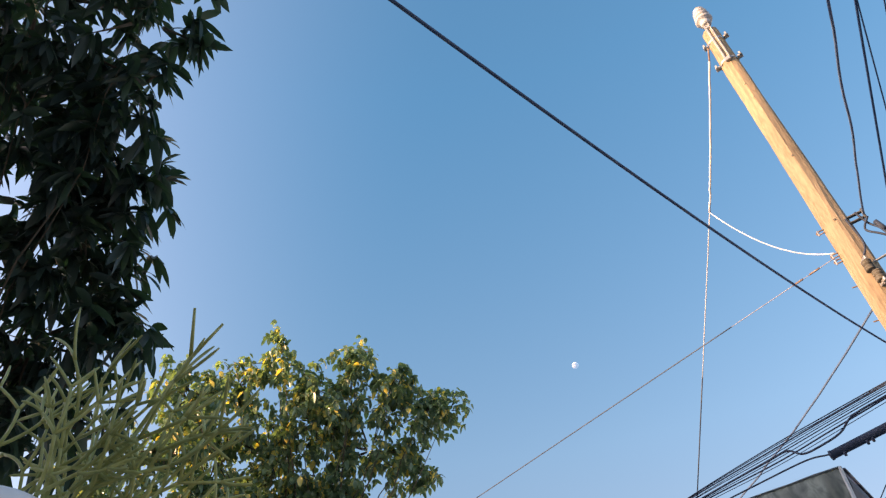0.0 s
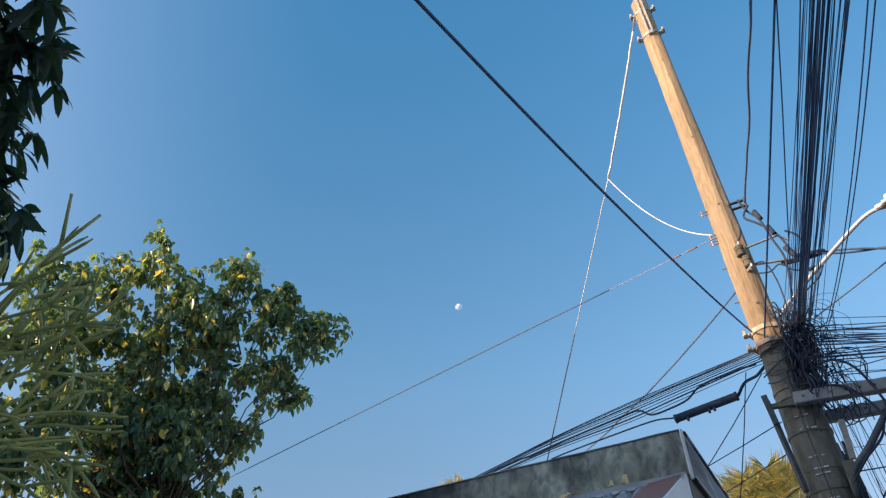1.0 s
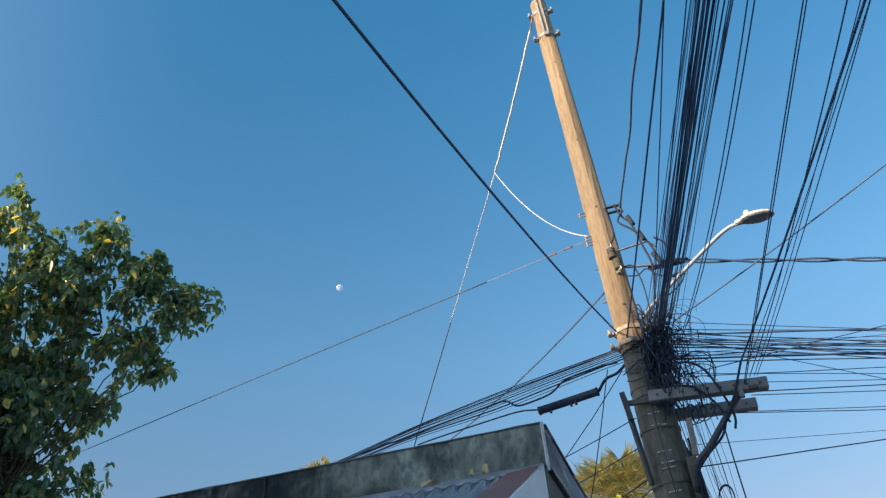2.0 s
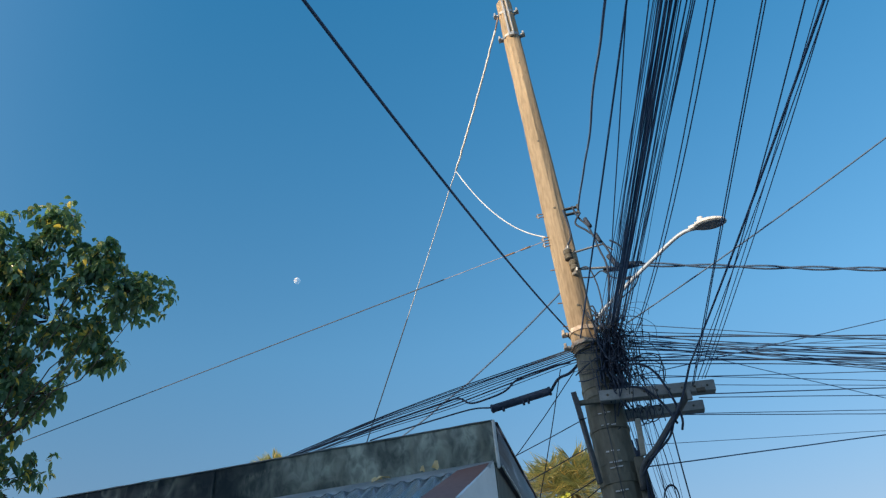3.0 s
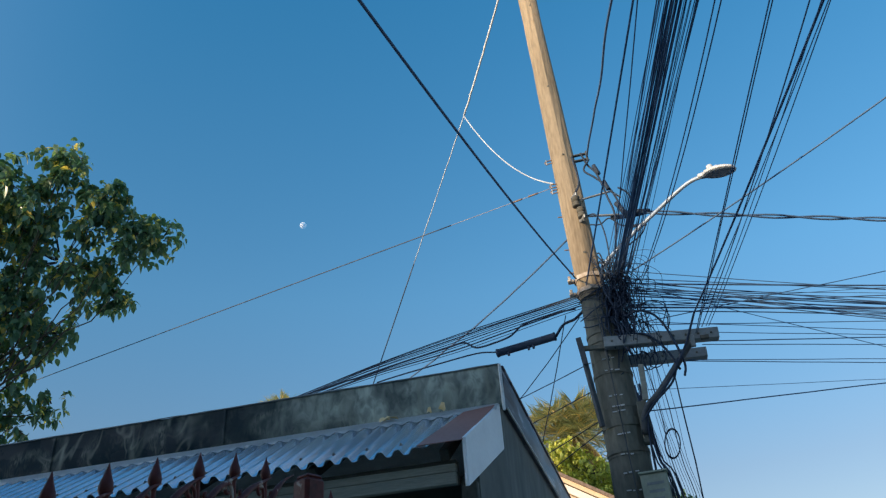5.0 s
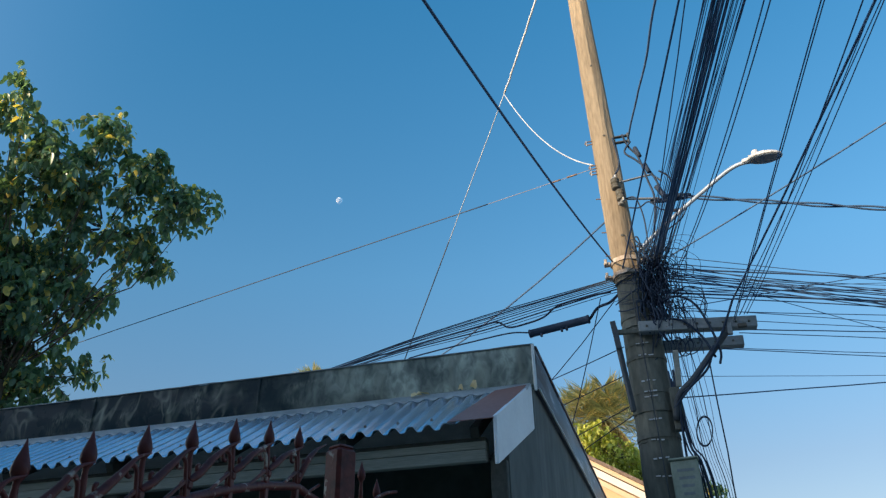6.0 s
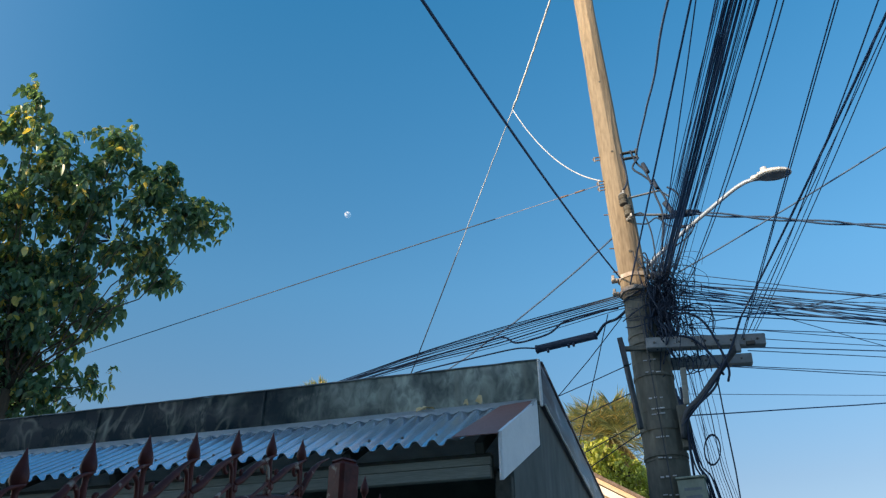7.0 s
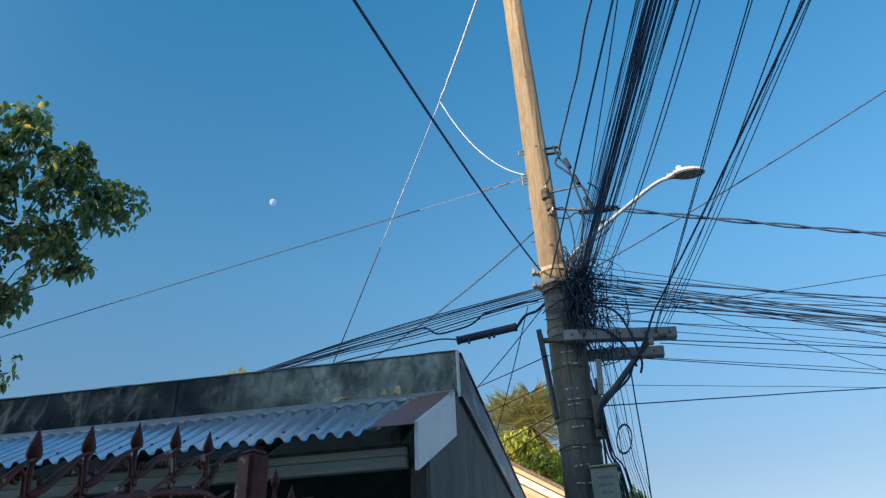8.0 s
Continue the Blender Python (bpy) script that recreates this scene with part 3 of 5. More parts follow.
for dx in (-0.012, 0.030):
    bar_between(on_pole(8.01) + Vector((dx, -0.106, 0)), on_pole(8.74) + Vector((dx, -0.086, 0)), 0.014, 0.028, bm=bm)
block(bm, on_pole(8.03) + Vector((0.009, -0.112, 0)), (0.056, 0.026, 0.05))
block(bm, on_pole(8.68) + Vector((0.009, -0.092, 0)), (0.056, 0.026, 0.04))
part("top_bracket", bm, STEEL, pole, "slotted steel channel holding the top insulator")
pin = on_pole(8.645) + Vector((0.01, -0.07, 0))
part("insulator_pin", lathe([(0.018, 0), (0.018, 0.16)], 12, Matrix.Translation(pin)), STEEL, pole)
part("insulator", lathe([(0.030, 0.0), (0.052, 0.004), (0.054, 0.060), (0.050, 0.075), (0.080, 0.082), (0.094, 0.098), (0.094, 0.108), (0.060, 0.128), (0.052, 0.146), (0.056, 0.156),
                         (0.082, 0.166), (0.086, 0.178), (0.080, 0.186), (0.054, 0.202), (0.050, 0.218), (0.074, 0.230), (0.079, 0.242), (0.072, 0.250), (0.050, 0.266), (0.048, 0.280), (0.064, 0.290), (0.064, 0.300), (0.040, 0.318), (0.012, 0.324)],
                        24, Matrix.Translation(pin + Vector((0, 0, 0.10)))), PORCELAIN, pole, "grey ribbed porcelain post insulator", True)
part("insulator_tip", lathe([(0.008, 0), (0.008, 0.08), (0.003, 0.09)], 8, Matrix.Translation(pin + Vector((0, 0, 0.41)))), DARK_WOOD, pole)
for z, r in ((7.58, 0.004), (6.45, 0.006), (5.63, 0.006), (4.62, 0.008)):
    c = on_pole(z)
    rad = 0.112 - (z - 4.1) * 0.0057
    part("bolt_hole", lathe([(r + 0.004, 0), (r + 0.004, 0.004), (r, 0.006)], 10, Matrix.Translation(c + Vector((0.012, -rad * 0.985, 0))) @ pose(0, 0, 0, 90)), DARK_WOOD, pole)
for z in (5.05, 4.72, 4.50):
    c = on_pole(z)
    part("step_bolt", bar_between(c + Vector((-0.09, -0.01, 0)), c + Vector((-0.145, -0.012, 0.005)), 0.009, 0.009, 0.002), RUST, pole)
# spool brackets on the upper shaft
for z in (5.63, 5.37, 5.31):
    c = on_pole(z)
    u = [c + Vector((-0.085, -0.03, 0.014)), c + Vector((-0.13, -0.03, 0.016)), c + Vector((-0.150, -0.03, 0.012)), c + Vector((-0.157, -0.03, 0.0)),
         c + Vector((-0.150, -0.03, -0.012)), c + Vector((-0.13, -0.03, -0.016)), c + Vector((-0.085, -0.03, -0.014))]
    eye = part("eye_bracket", tube_mesh("eye_bracket", [(curve_points(u, 3), 0.0055)], 6), RUST, pole)
    part("eye_bolt", bar_between(c + Vector((-0.145, -0.03, -0.028)), c + Vector((-0.145, -0.03, 0.028)), 0.012, 0.012, 0.003), STEEL, eye)
c = on_pole(5.61)
bm = bmesh.new()
for dz in (-0.03, 0.03):
    block(bm, c + Vector((0.15, -0.03, dz)), (0.14, 0.035, 0.012))
block(bm, c + Vector((0.21, -0.03, 0)), (0.018, 0.04, 0.10))
part("spool_bracket", bm, DULL_STEEL, pole)
spool = [(0.022, -0.046), (0.036, -0.043), (0.036, -0.033), (0.026, -0.027), (0.036, -0.019), (0.036, -0.011), (0.023, -0.005), (0.023, 0.006), (0.036, 0.013), (0.036, 0.021), (0.026, 0.028), (0.036, 0.034), (0.036, 0.043), (0.022, 0.046)]
part("spool_insulator", lathe(spool, 16, Matrix.Translation(on_pole(5.08) + Vector((0.03, -0.15, 0)))), DARK_WOOD, pole, "dark glazed spool insulator", True)
part("spool_insulator", lathe(spool, 16, Matrix.Translation(on_pole(4.98) + Vector((0.055, -0.145, -0.01)))), DARK_WOOD, pole, "dark glazed spool insulator", True)
bm = bar_between(on_pole(5.15) + Vector((0.0, -0.10, 0)), on_pole(5.14) + Vector((0.045, -0.185, 0)), 0.014, 0.03)
bar_between(on_pole(4.92) + Vector((0.03, -0.10, 0)), on_pole(4.91) + Vector((0.075, -0.185, 0)), 0.014, 0.03, bm=bm)
bar_between(on_pole(5.16) + Vector((0.035, -0.15, 0)), on_pole(4.89) + Vector((0.06, -0.145, 0)), 0.014, 0.014, bm=bm)
part("spool_rack", bm, STEEL, pole, "small steel rack with a through pin")
bm = bar_between(on_pole(5.14) + Vector((0.08, -0.08, 0)), on_pole(5.18) + Vector((0.34, -0.06, 0)), 0.02, 0.012)
bar_between(on_pole(5.18) + Vector((0.33, -0.06, 0.0)), on_pole(5.10) + Vector((0.40, -0.06, 0)), 0.02, 0.012, bm=bm)
part("rack_arm", bm, STEEL, pole)
part("rack_arm", bar_between(on_pole(4.98) + Vector((0.10, -0.06, 0)), on_pole(4.97) + Vector((0.36, 0.0, 0)), 0.022, 0.014), STEEL, pole)
# straps where the two shafts overlap, and bands lower down
for z, r in ((4.42, 0.122), (4.30, 0.128)):
    clamp(z, r, "pale_strap", STRAP)
for z in (3.93, 3.86, 3.60, 3.22, 3.02):
    rr = 0.150 - (z - 2.6) * 0.0091 + 0.006
    part("dark_band", ring((0, 0, z), (0, 0, 1), rr, 0.028 + 0.03 * (z in (3.22,)), sides=24), POLE_DARK, pole)
for z in (3.70, 3.605, 3.413, 3.332, 3.294, 3.13, 2.985, 2.86, 2.74):
    rr = 0.150 - (z - 2.6) * 0.0091
    if z in (3.70, 3.332, 2.985):
        part("thin_band", ring((0, 0, z), (0, 0, 1), rr + 0.0016, 0.008, sides=24), POLE_DARK, pole)
    for dx, w in ((-0.04, 0.03), (-0.005, 0.022), (0.03, 0.034)):
        part("band_buckle", slab((dx + rng.uniform(-0.008, 0.008), -rr - 0.006 + abs(dx) * 0.12, z + rng.uniform(-0.004, 0.004)), (w * rng.uniform(0.6, 1.1), 0.006, rng.uniform(0.006, 0.011)), bevel=0.001), WHITE_PAINT, pole, "bright strip of the strap buckle")
part("conduit", tube_mesh("conduit", [([(-0.03, -0.165, 4.15), (-0.012, -0.170, 3.6), (0.0, -0.178, 3.0), (0.01, -0.19, 2.4), (0.01, -0.195, 0.0)], 0.0042)]), DULL_STEEL, pole)

# crossarm pair with braces
arms = thing("crossarm", "pair of grey steel crossarms bolted to the pole", "crossarm", at=(0.565, 1.73, 3.78))
A0 = Vector((0.565, 1.73, 3.78))


def channel(a, b, h, d, holes, name):
    """A beam with a row of bolt heads along its face."""
    a, b = Vector(a) - A0, Vector(b) - A0
    ob = part(name, bar_between(a, b, d, h, 0.006), ARM_STEEL, arms)
    for i in range(holes):
        p = a.lerp(b, (i + 0.7) / (holes + 0.3)) + Vector((0, -d / 2 - 0.001, 0))
        part("bolt_head", lathe([(0.009, 0), (0.009, 0.004), (0.005, 0.008)], 8, Matrix.Translation(p) @ pose(0, 0, 0, 90)), DARK_WOOD, ob)
    return ob


channel((0.545, 1.725, 3.804), (1.355, 1.745, 3.745), 0.085, 0.075, 9, "front_beam")
channel((0.50, 2.07, 3.78), (1.285, 2.06, 3.735), 0.08, 0.075, 6, "rear_beam")
part("brace", bar_between(Vector((0.372, 1.735, 3.84)) - A0, Vector((0.425, 1.765, 3.20)) - A0, 0.038, 0.03), DULL_STEEL, arms)
part("brace", bar_between(Vector((0.366, 1.735, 3.88)) - A0, Vector((0.388, 1.735, 3.66)) - A0, 0.055, 0.04), DULL_STEEL, arms)
part("brace_bracket", bar_between(Vector((0.36, 1.745, 3.80)) - A0, Vector((0.60, 1.755, 3.79)) - A0, 0.03, 0.035), POLE_DARK, arms)
part("brace", tube_mesh("brace", [(curve_points([Vector(p) - A0 for p in ((1.17, 1.70, 3.72), (1.02, 1.70, 3.55), (0.86, 1.70, 3.37), (0.74, 1.72, 3.26), (0.70, 1.74, 3.10))], 4), 0.0225)], 8), DULL_STEEL, arms, "bent dark grey pipe brace")
part("wire_clevis", slab(Vector((1.16, 1.69, 3.70)) - A0, (0.035, 0.03, 0.09)), ARM_STEEL, arms)
part("wire_clevis", slab(Vector((1.25, 1.69, 3.715)) - A0, (0.06, 0.03, 0.03)), DARK_WOOD, arms)

# street lamp on its bent arm
sl = thing("street_lamp", "white street lamp head on a bent pipe arm", "street lamp", at=(0.68, 1.85, 4.54))
S0 = Vector((0.68, 1.85, 4.54))
HEAD0, HEAD1 = Vector((1.53, 1.535, 4.965)), Vector((1.76, 1.415, 4.91))
arm_pts = curve_points([Vector(p) - S0 for p in ((0.60, 1.83, 4.40), (0.68, 1.85, 4.54), (0.933, 1.78, 4.715), (1.176, 1.70, 4.855), (1.366, 1.62, 4.95), (1.46, 1.575, 4.975), HEAD0)], 6)
part("arm", tube_mesh("arm", [(arm_pts, 0.0165)], 12), PIPE_GREY, sl, "bent galvanised pipe arm")
d = (HEAD1 - HEAD0).normalized()
mm = Matrix.Translation(HEAD0 - S0) @ d.to_track_quat("X", "Z").to_matrix().to_4x4()


def head_outline(grow):
    """Outline of the lamp head seen from above: a narrow neck that widens to a rounded blade."""
    half = [(-0.03, 0.022), (0.01, 0.030), (0.05, 0.062), (0.10, 0.080), (0.16, 0.082), (0.21, 0.070), (0.245, 0.046), (0.262, 0.016)]
    half = [(x + grow * (1 if x > 0.1 else -1), max(w + grow, 0.004)) for x, w in half]
    return half + [(x, -w) for x, w in half[::-1]]


def head_shell(layers):
    """A closed shell of outlines stacked in height: (growth, height)."""
    bm = bmesh.new()
    rows = [[bm.verts.new(mm @ Vector((x, y, z + 0.010 * (0.262 - x) / 0.262 * (z > 0)))) for x, y in head_outline(g)] for g, z in layers]
    for a, b in zip(rows, rows[1:]):
        for k in range(len(a)):
            k2 = (k + 1) % len(a)
            bm.faces.new((a[k], a[k2], b[k2], b[k]))
    bm.faces.new(rows[0][::-1])
    bm.faces.new(rows[-1])
    bmesh.ops.recalc_face_normals(bm, faces=bm.faces)
    return bm


head = part("head", head_shell([(-0.004, -0.008), (0.0, -0.004), (0.0, 0.004), (-0.006, 0.014), (-0.018, 0.022)]), WHITE_PAINT, sl, "thin pale blade-shaped lamp head")
part("lens", head_shell([(-0.016, -0.016), (-0.010, -0.013), (-0.010, -0.0085)]), LAMP_LENS, head, "dark blue-grey flat underside")
for x, y in ((0.0, 0.012), (0.025, -0.016)):
    part("hinge_bolt", lathe([(0.006, 0), (0.006, 0.012), (0.004, 0.016)], 8, mm @ Matrix.Translation((x, y, 0.026))), WHITE_PAINT, head)
part("photocell", lathe([(0.030, -0.02), (0.030, 0.006), (0.026, 0.010), (0.026, 0.038), (0.022, 0.046), (0.008, 0.048)], 14, Matrix.Translation(HEAD0 - S0 + d * 0.075 + Vector((0, 0, 0.034)))), WHITE_PAINT, sl, "round white photocell", True)

# meter box with unreadable marks
box = thing("meter_box", "pale green-grey box strapped to the lower pole", "meter box", at=(0.70, 1.72, 2.64))
part("body", slab((0, 0, 0), (0.175, 0.11, 0.36), (0, 0, -6), bevel=0.008), BOX_GREEN, box)
part("lid", slab((0.0, -0.002, 0.184), (0.19, 0.13, 0.016), (0, 0, -6), bevel=0.004), BOX_GREEN, box)
for i, (w, z) in enumerate(((0.11, 0.11), (0.10, 0.06), (0.08, 0.01), (0.07, -0.04))):
    part("mark_bar", slab((0.0, -0.0565, z), (w, 0.003, 0.018), (0, 0, -6), bevel=0), ARM_STEEL, box)
part("side_box", slab((0.02, 0.06, 0.55), (0.07, 0.08, 0.30), bevel=0.006), POLE_DARK, box)
plate = thing("pole_plate", "narrow pale plate wired to the pole", "plate", at=(0.765, 1.74, 3.47))
part("body", slab((0, 0, 0), (0.040, 0.02, 0.27), (0, 4, 0)), BOARD, plate)


# ---- wires ----
def run(a, b, sag=0.0, n=16, jitter=0.0, seed=0):
    a, b = Vector(a), Vector(b)
    out = []
    for i in range(n + 1):
        f = i / n
        p = a.lerp(b, f) - Vector((0, 0, 4 * sag * f * (1 - f)))
        if jitter:
            p += Vector((noise.noise((f * 14, seed, 0)), noise.noise((f * 14, seed, 7)), noise.noise((f * 14, seed, 13)))) * jitter
        out.append(p)
    return out


def beyond(a, b, k):
    """The point on the line from a through b, at k times the distance."""
    return Vector(a).lerp(Vector(b), k)


def wire(points, r, label, mat=BLACK_WIRE, group="overhead wires", name="overhead_wire", sides=5):
    ob = part(name, tube_mesh(name, [(points, r)], sides), mat)
    return tagged(ob, label, "wire", group)


wire(run((0.43, 1.76, 4.40), (-0.663, -7.0, 3.20), 0.281, 30), 0.0060, "thick blue-black cable from the pole across the lane", FAN_WIRE, name="service_cable", sides=8)
# white conductor with its branch
Y = Vector((-0.506, 2.92, 7.336))
wire(run((0.345, 1.81, 8.40), (0.29, 1.84, 8.235), 0.0, 4), 0.009, "rusty clamp end of the bare conductor", RUST, name="wire_clamp")
wire(run((0.29, 1.84, 8.24), Y, 0.03, 24, 0.012, 3), 0.011, "bare pale conductor twisted near the pole top", GREY_WIRE, sides=6)
MIDWAY = beyond(Y, (-3.684, 7.2, 4.56), 0.34)
wire(run(Y, MIDWAY, 0.0, 12, 0.004, 4), 0.0058, "bare pale conductor falling to the far house", GREY_WIRE)
wire(run(MIDWAY, beyond(Y, (-3.684, 7.2, 4.56), 1.45), 0.0, 14), 0.0078, "bare weathered conductor falling to the far house", DULL_WIRE)
wire(run((0.385, 1.83, 5.39), Y, 0.206, 24), 0.0062, "slack pale branch conductor", GREY_WIRE)
LONG = run((0.39, 1.82, 5.345), (-19.6, 8.0, 5.72), -0.04, 400)
wire(LONG[:21], 0.0032, "bare tarnished end of the long service wire", TARNISHED, name="service_wire")
wire(LONG[20::5], 0.0055, "long dark service wire with splices near the pole", DULL_WIRE, name="service_wire")
for k in (3, 6):
    wire(run(LONG[k], LONG[k].lerp(LONG[k + 2], 0.9), 0, 4), 0.0085, "rusty splice sleeve on the service wire", RUST, name="wire_splice")
wire(run((0.42, 1.86, 4.83), (-3.575, 5.0, 4.546), 0.268, 24, 0.01, 6), 0.008, "blue-black slack cable behind the parapet", FAN_WIRE)
# bundle passing behind the parapet
def along_bundle(x, z):
    """A point in the upright plane in which the bundle runs."""
    return Vector((x, 1.9 - 0.382 * (x - 0.44), z))


BUNDLE = "black cable of the bundle running behind the parapet"
for i, f in enumerate((0.0, 0.07, 0.15, 0.25, 0.36, 0.50, 0.66, 0.82, 1.0)):
    zs = [a + (b - a) * f + rng.uniform(-0.004, 0.004) for a, b in ((4.330, 4.205), (4.348, 4.205), (4.359, 4.201), (4.357, 4.238), (4.326, 4.245), (4.28, 4.25))]
    pts = [Vector((0.47, 1.86, 4.325 - 0.15 * f))] + [along_bundle(x, z) for x, z in zip((0.36, -0.23, -0.74, -1.54, -2.37, -4.0), zs)] + [along_bundle(-12.0, 4.3)]
    wire(curve_points(pts, 8), (0.0046, 0.0034, 0.0062, 0.0030, 0.0038)[i % 5], BUNDLE, group="bundle behind the parapet")
splice = thing("cable_closure", "black cylindrical cable joint hung on the wires", "cable joint", at=(-0.07, 2.1, 4.06))
cl = Matrix.Translation((0, 0, 0)) @ Vector((0.489, 0.0, 0.064)).to_track_quat("Z", "Y").to_matrix().to_4x4()
part("body", lathe([(0.02, -0.255), (0.036, -0.25), (0.036, -0.235), (0.032, -0.23), (0.032, 0.23), (0.036, 0.235), (0.036, 0.25), (0.02, 0.255)], 18, cl), BLACK_WIRE, splice, "", True)
for s in (-0.15, 0.02, 0.06):
    p = cl @ Vector((0, 0, s))
    part("hanger", slab(p + Vector((0, -0.01, -0.038)), (0.02, 0.03, 0.03)), BLACK_WIRE, splice)
wire(curve_points([along_bundle(x, z) for x, z in ((-0.34, 4.083), (-0.51, 4.127), (-0.85, 4.150), (-1.34, 4.173), (-1.54, 4.176))], 6), 0.0068, "black cable entering the joint", group="bundle behind the parapet")
wire(curve_points([(0.18, 2.1, 4.09), (0.26, 2.05, 4.16), (0.36, 1.98, 4.16), (0.46, 1.9, 4.20)], 6), 0.012, "black cable entering the joint", group="bundle behind the parapet")
wire(curve_points([along_bundle(x, z) for x, z in ((0.38, 4.220), (0.20, 4.242), (-0.06, 4.242), (-0.19, 4.180), (-0.34, 4.168), (-0.51, 4.181), (-0.62, 4.264), (-0.80, 4.273), (-1.27, 4.286), (-1.73, 4.287), (-2.22, 4.305), (-5.0, 4.33), (-12.0, 4.4))], 6), 0.0085, "bent black cable of the bundle", group="bundle behind the parapet")
for a, b in (((0.40, 1.88, 4.12), (-0.55, 2.6, 3.50)), ((0.42, 1.85, 3.72), (-3.2, 5.2, 3.9)), ((0.40, 1.85, 3.50), (-3.2, 5.6, 3.62)), ((0.30, 1.80, 4.12), (-0.15, 2.2, 3.02)), ((0.40, 1.9, 3.28), (-3.0, 5.6, 3.05)), ((0.42, 1.85, 3.20), (-1.2, 3.4, 2.85))):
    wire(run(a, b, 0.03, 12, 0.006, int(a[2] * 100)), 0.0040, "thin black wire leaving the pole behind the house", group="wires behind the house")

# wires passing overhead from the pole
OV = "black cable fanning out from the pole overhead"


def overhead(top, low, r, sag=0.10, label=OV, jitter=0.004, k=4.2, seed=1):
    wire(run(low, beyond(low, top, k), sag, 40, jitter, seed), r * 0.66, label, FAN_WIRE, group="overhead fan of cables")


wire(run((0.71, 1.84, 5.60), beyond((0.71, 1.84, 5.60), (1.035, -0.95, 5.0), 4), 0.12, 90, 0.055, 40), 0.0082, "thick twisted blue-black cable from the upper bracket", FAN_WIRE, group="overhead fan of cables", sides=7)
wire(run((0.50, 1.74, 4.32), (2.719, -9.0, 5.6), 0.03, 30), 0.0064, "thick blue-black cable crossing the pole face", FAN_WIRE, group="overhead fan of cables")
overhead((1.07, -0.99, 4.7), (0.71, 1.84, 4.40), 0.006, seed=42)
overhead((1.175, -0.95, 4.7), (0.70, 1.86, 4.36), 0.006, seed=43)
for i in range(8):
    overhead((1.232 + 0.0125 * i, -0.917, 4.7 + 0.012 * (i % 2)), (0.712 + 0.011 * i, 1.86, 4.33 + 0.012 * i), 0.0074, 0.08, "thick black bundled cable overhead", 0.002, seed=50 + i)
for i in range(16):
    f = i / 15
    overhead((1.185 + 0.095 * f + rng.uniform(-0.012, 0.012), -0.93, 4.7 + rng.uniform(-0.05, 0.05)), (0.665 + 0.11 * f + rng.uniform(-0.02, 0.02), 1.83, 4.38 + rng.uniform(-0.12, 0.10)), rng.choice((0.0026, 0.0032, 0.0042)), 0.08 + 0.08 * rng.random(), seed=60 + i)
for i in range(9):
    f = i / 8
    overhead((1.325 + 0.055 * f + rng.uniform(-0.01, 0.01), -0.895, 4.7 + rng.uniform(-0.05, 0.05)), (0.775 + 0.075 * f + rng.uniform(-0.01, 0.02), 1.84, 4.36 + rng.uniform(-0.12, 0.12)), rng.choice((0.003, 0.0042, 0.006)), 0.08 + 0.06 * rng.random(), seed=90 + i)
overhead((1.395, -0.88, 4.7), (0.86, 1.85, 4.45), 0.006, seed=111)
for i, (ex, lx) in enumerate(((2.02, 0.87), (2.07, 0.885))):
    wire(run((lx, 1.85, 4.26), (ex, -9.0, 5.6), 0.95, 40), 0.0032, OV, FAN_WIRE, group="overhead fan of cables")
TIE = "black wire tied off at the crossarm end"
for low, ex, sag, r in (((1.20, 1.70, 3.76), 2.782, -0.10, 0.0055), ((1.212, 1.70, 3.765), 2.81, -0.10, 0.005), ((1.25, 1.70, 3.80), 2.49, 0.508, 0.005), ((1.30, 1.70, 3.80), 2.91, 0.367, 0.004), ((1.28, 1.70, 3.80), 2.80, 0.38, 0.0035), ((1.24, 1.70, 3.86), 3.30, 0.29, 0.004)):
    wire(run(low, (ex, -9.0, 5.6), sag, 40, 0.003, int(ex * 100)), r * 0.68, TIE, FAN_WIRE, group="overhead fan of cables")
wire(run((1.225, 1.70, 3.92), (3.40, -9.0, 5.6), 0.272, 30), 0.0068, "thick blue-black cable over the crossarm end", FAN_WIRE, group="overhead fan of cables")
wire(curve_points([(1.225, 1.70, 3.92), (1.10, 1.66, 3.66), (0.98, 1.66, 3.48), (0.84, 1.68, 3.32), (0.74, 1.72, 3.20), (0.72, 1.75, 2.6)], 6), 0.0085, "thick black cable bent down along the brace")
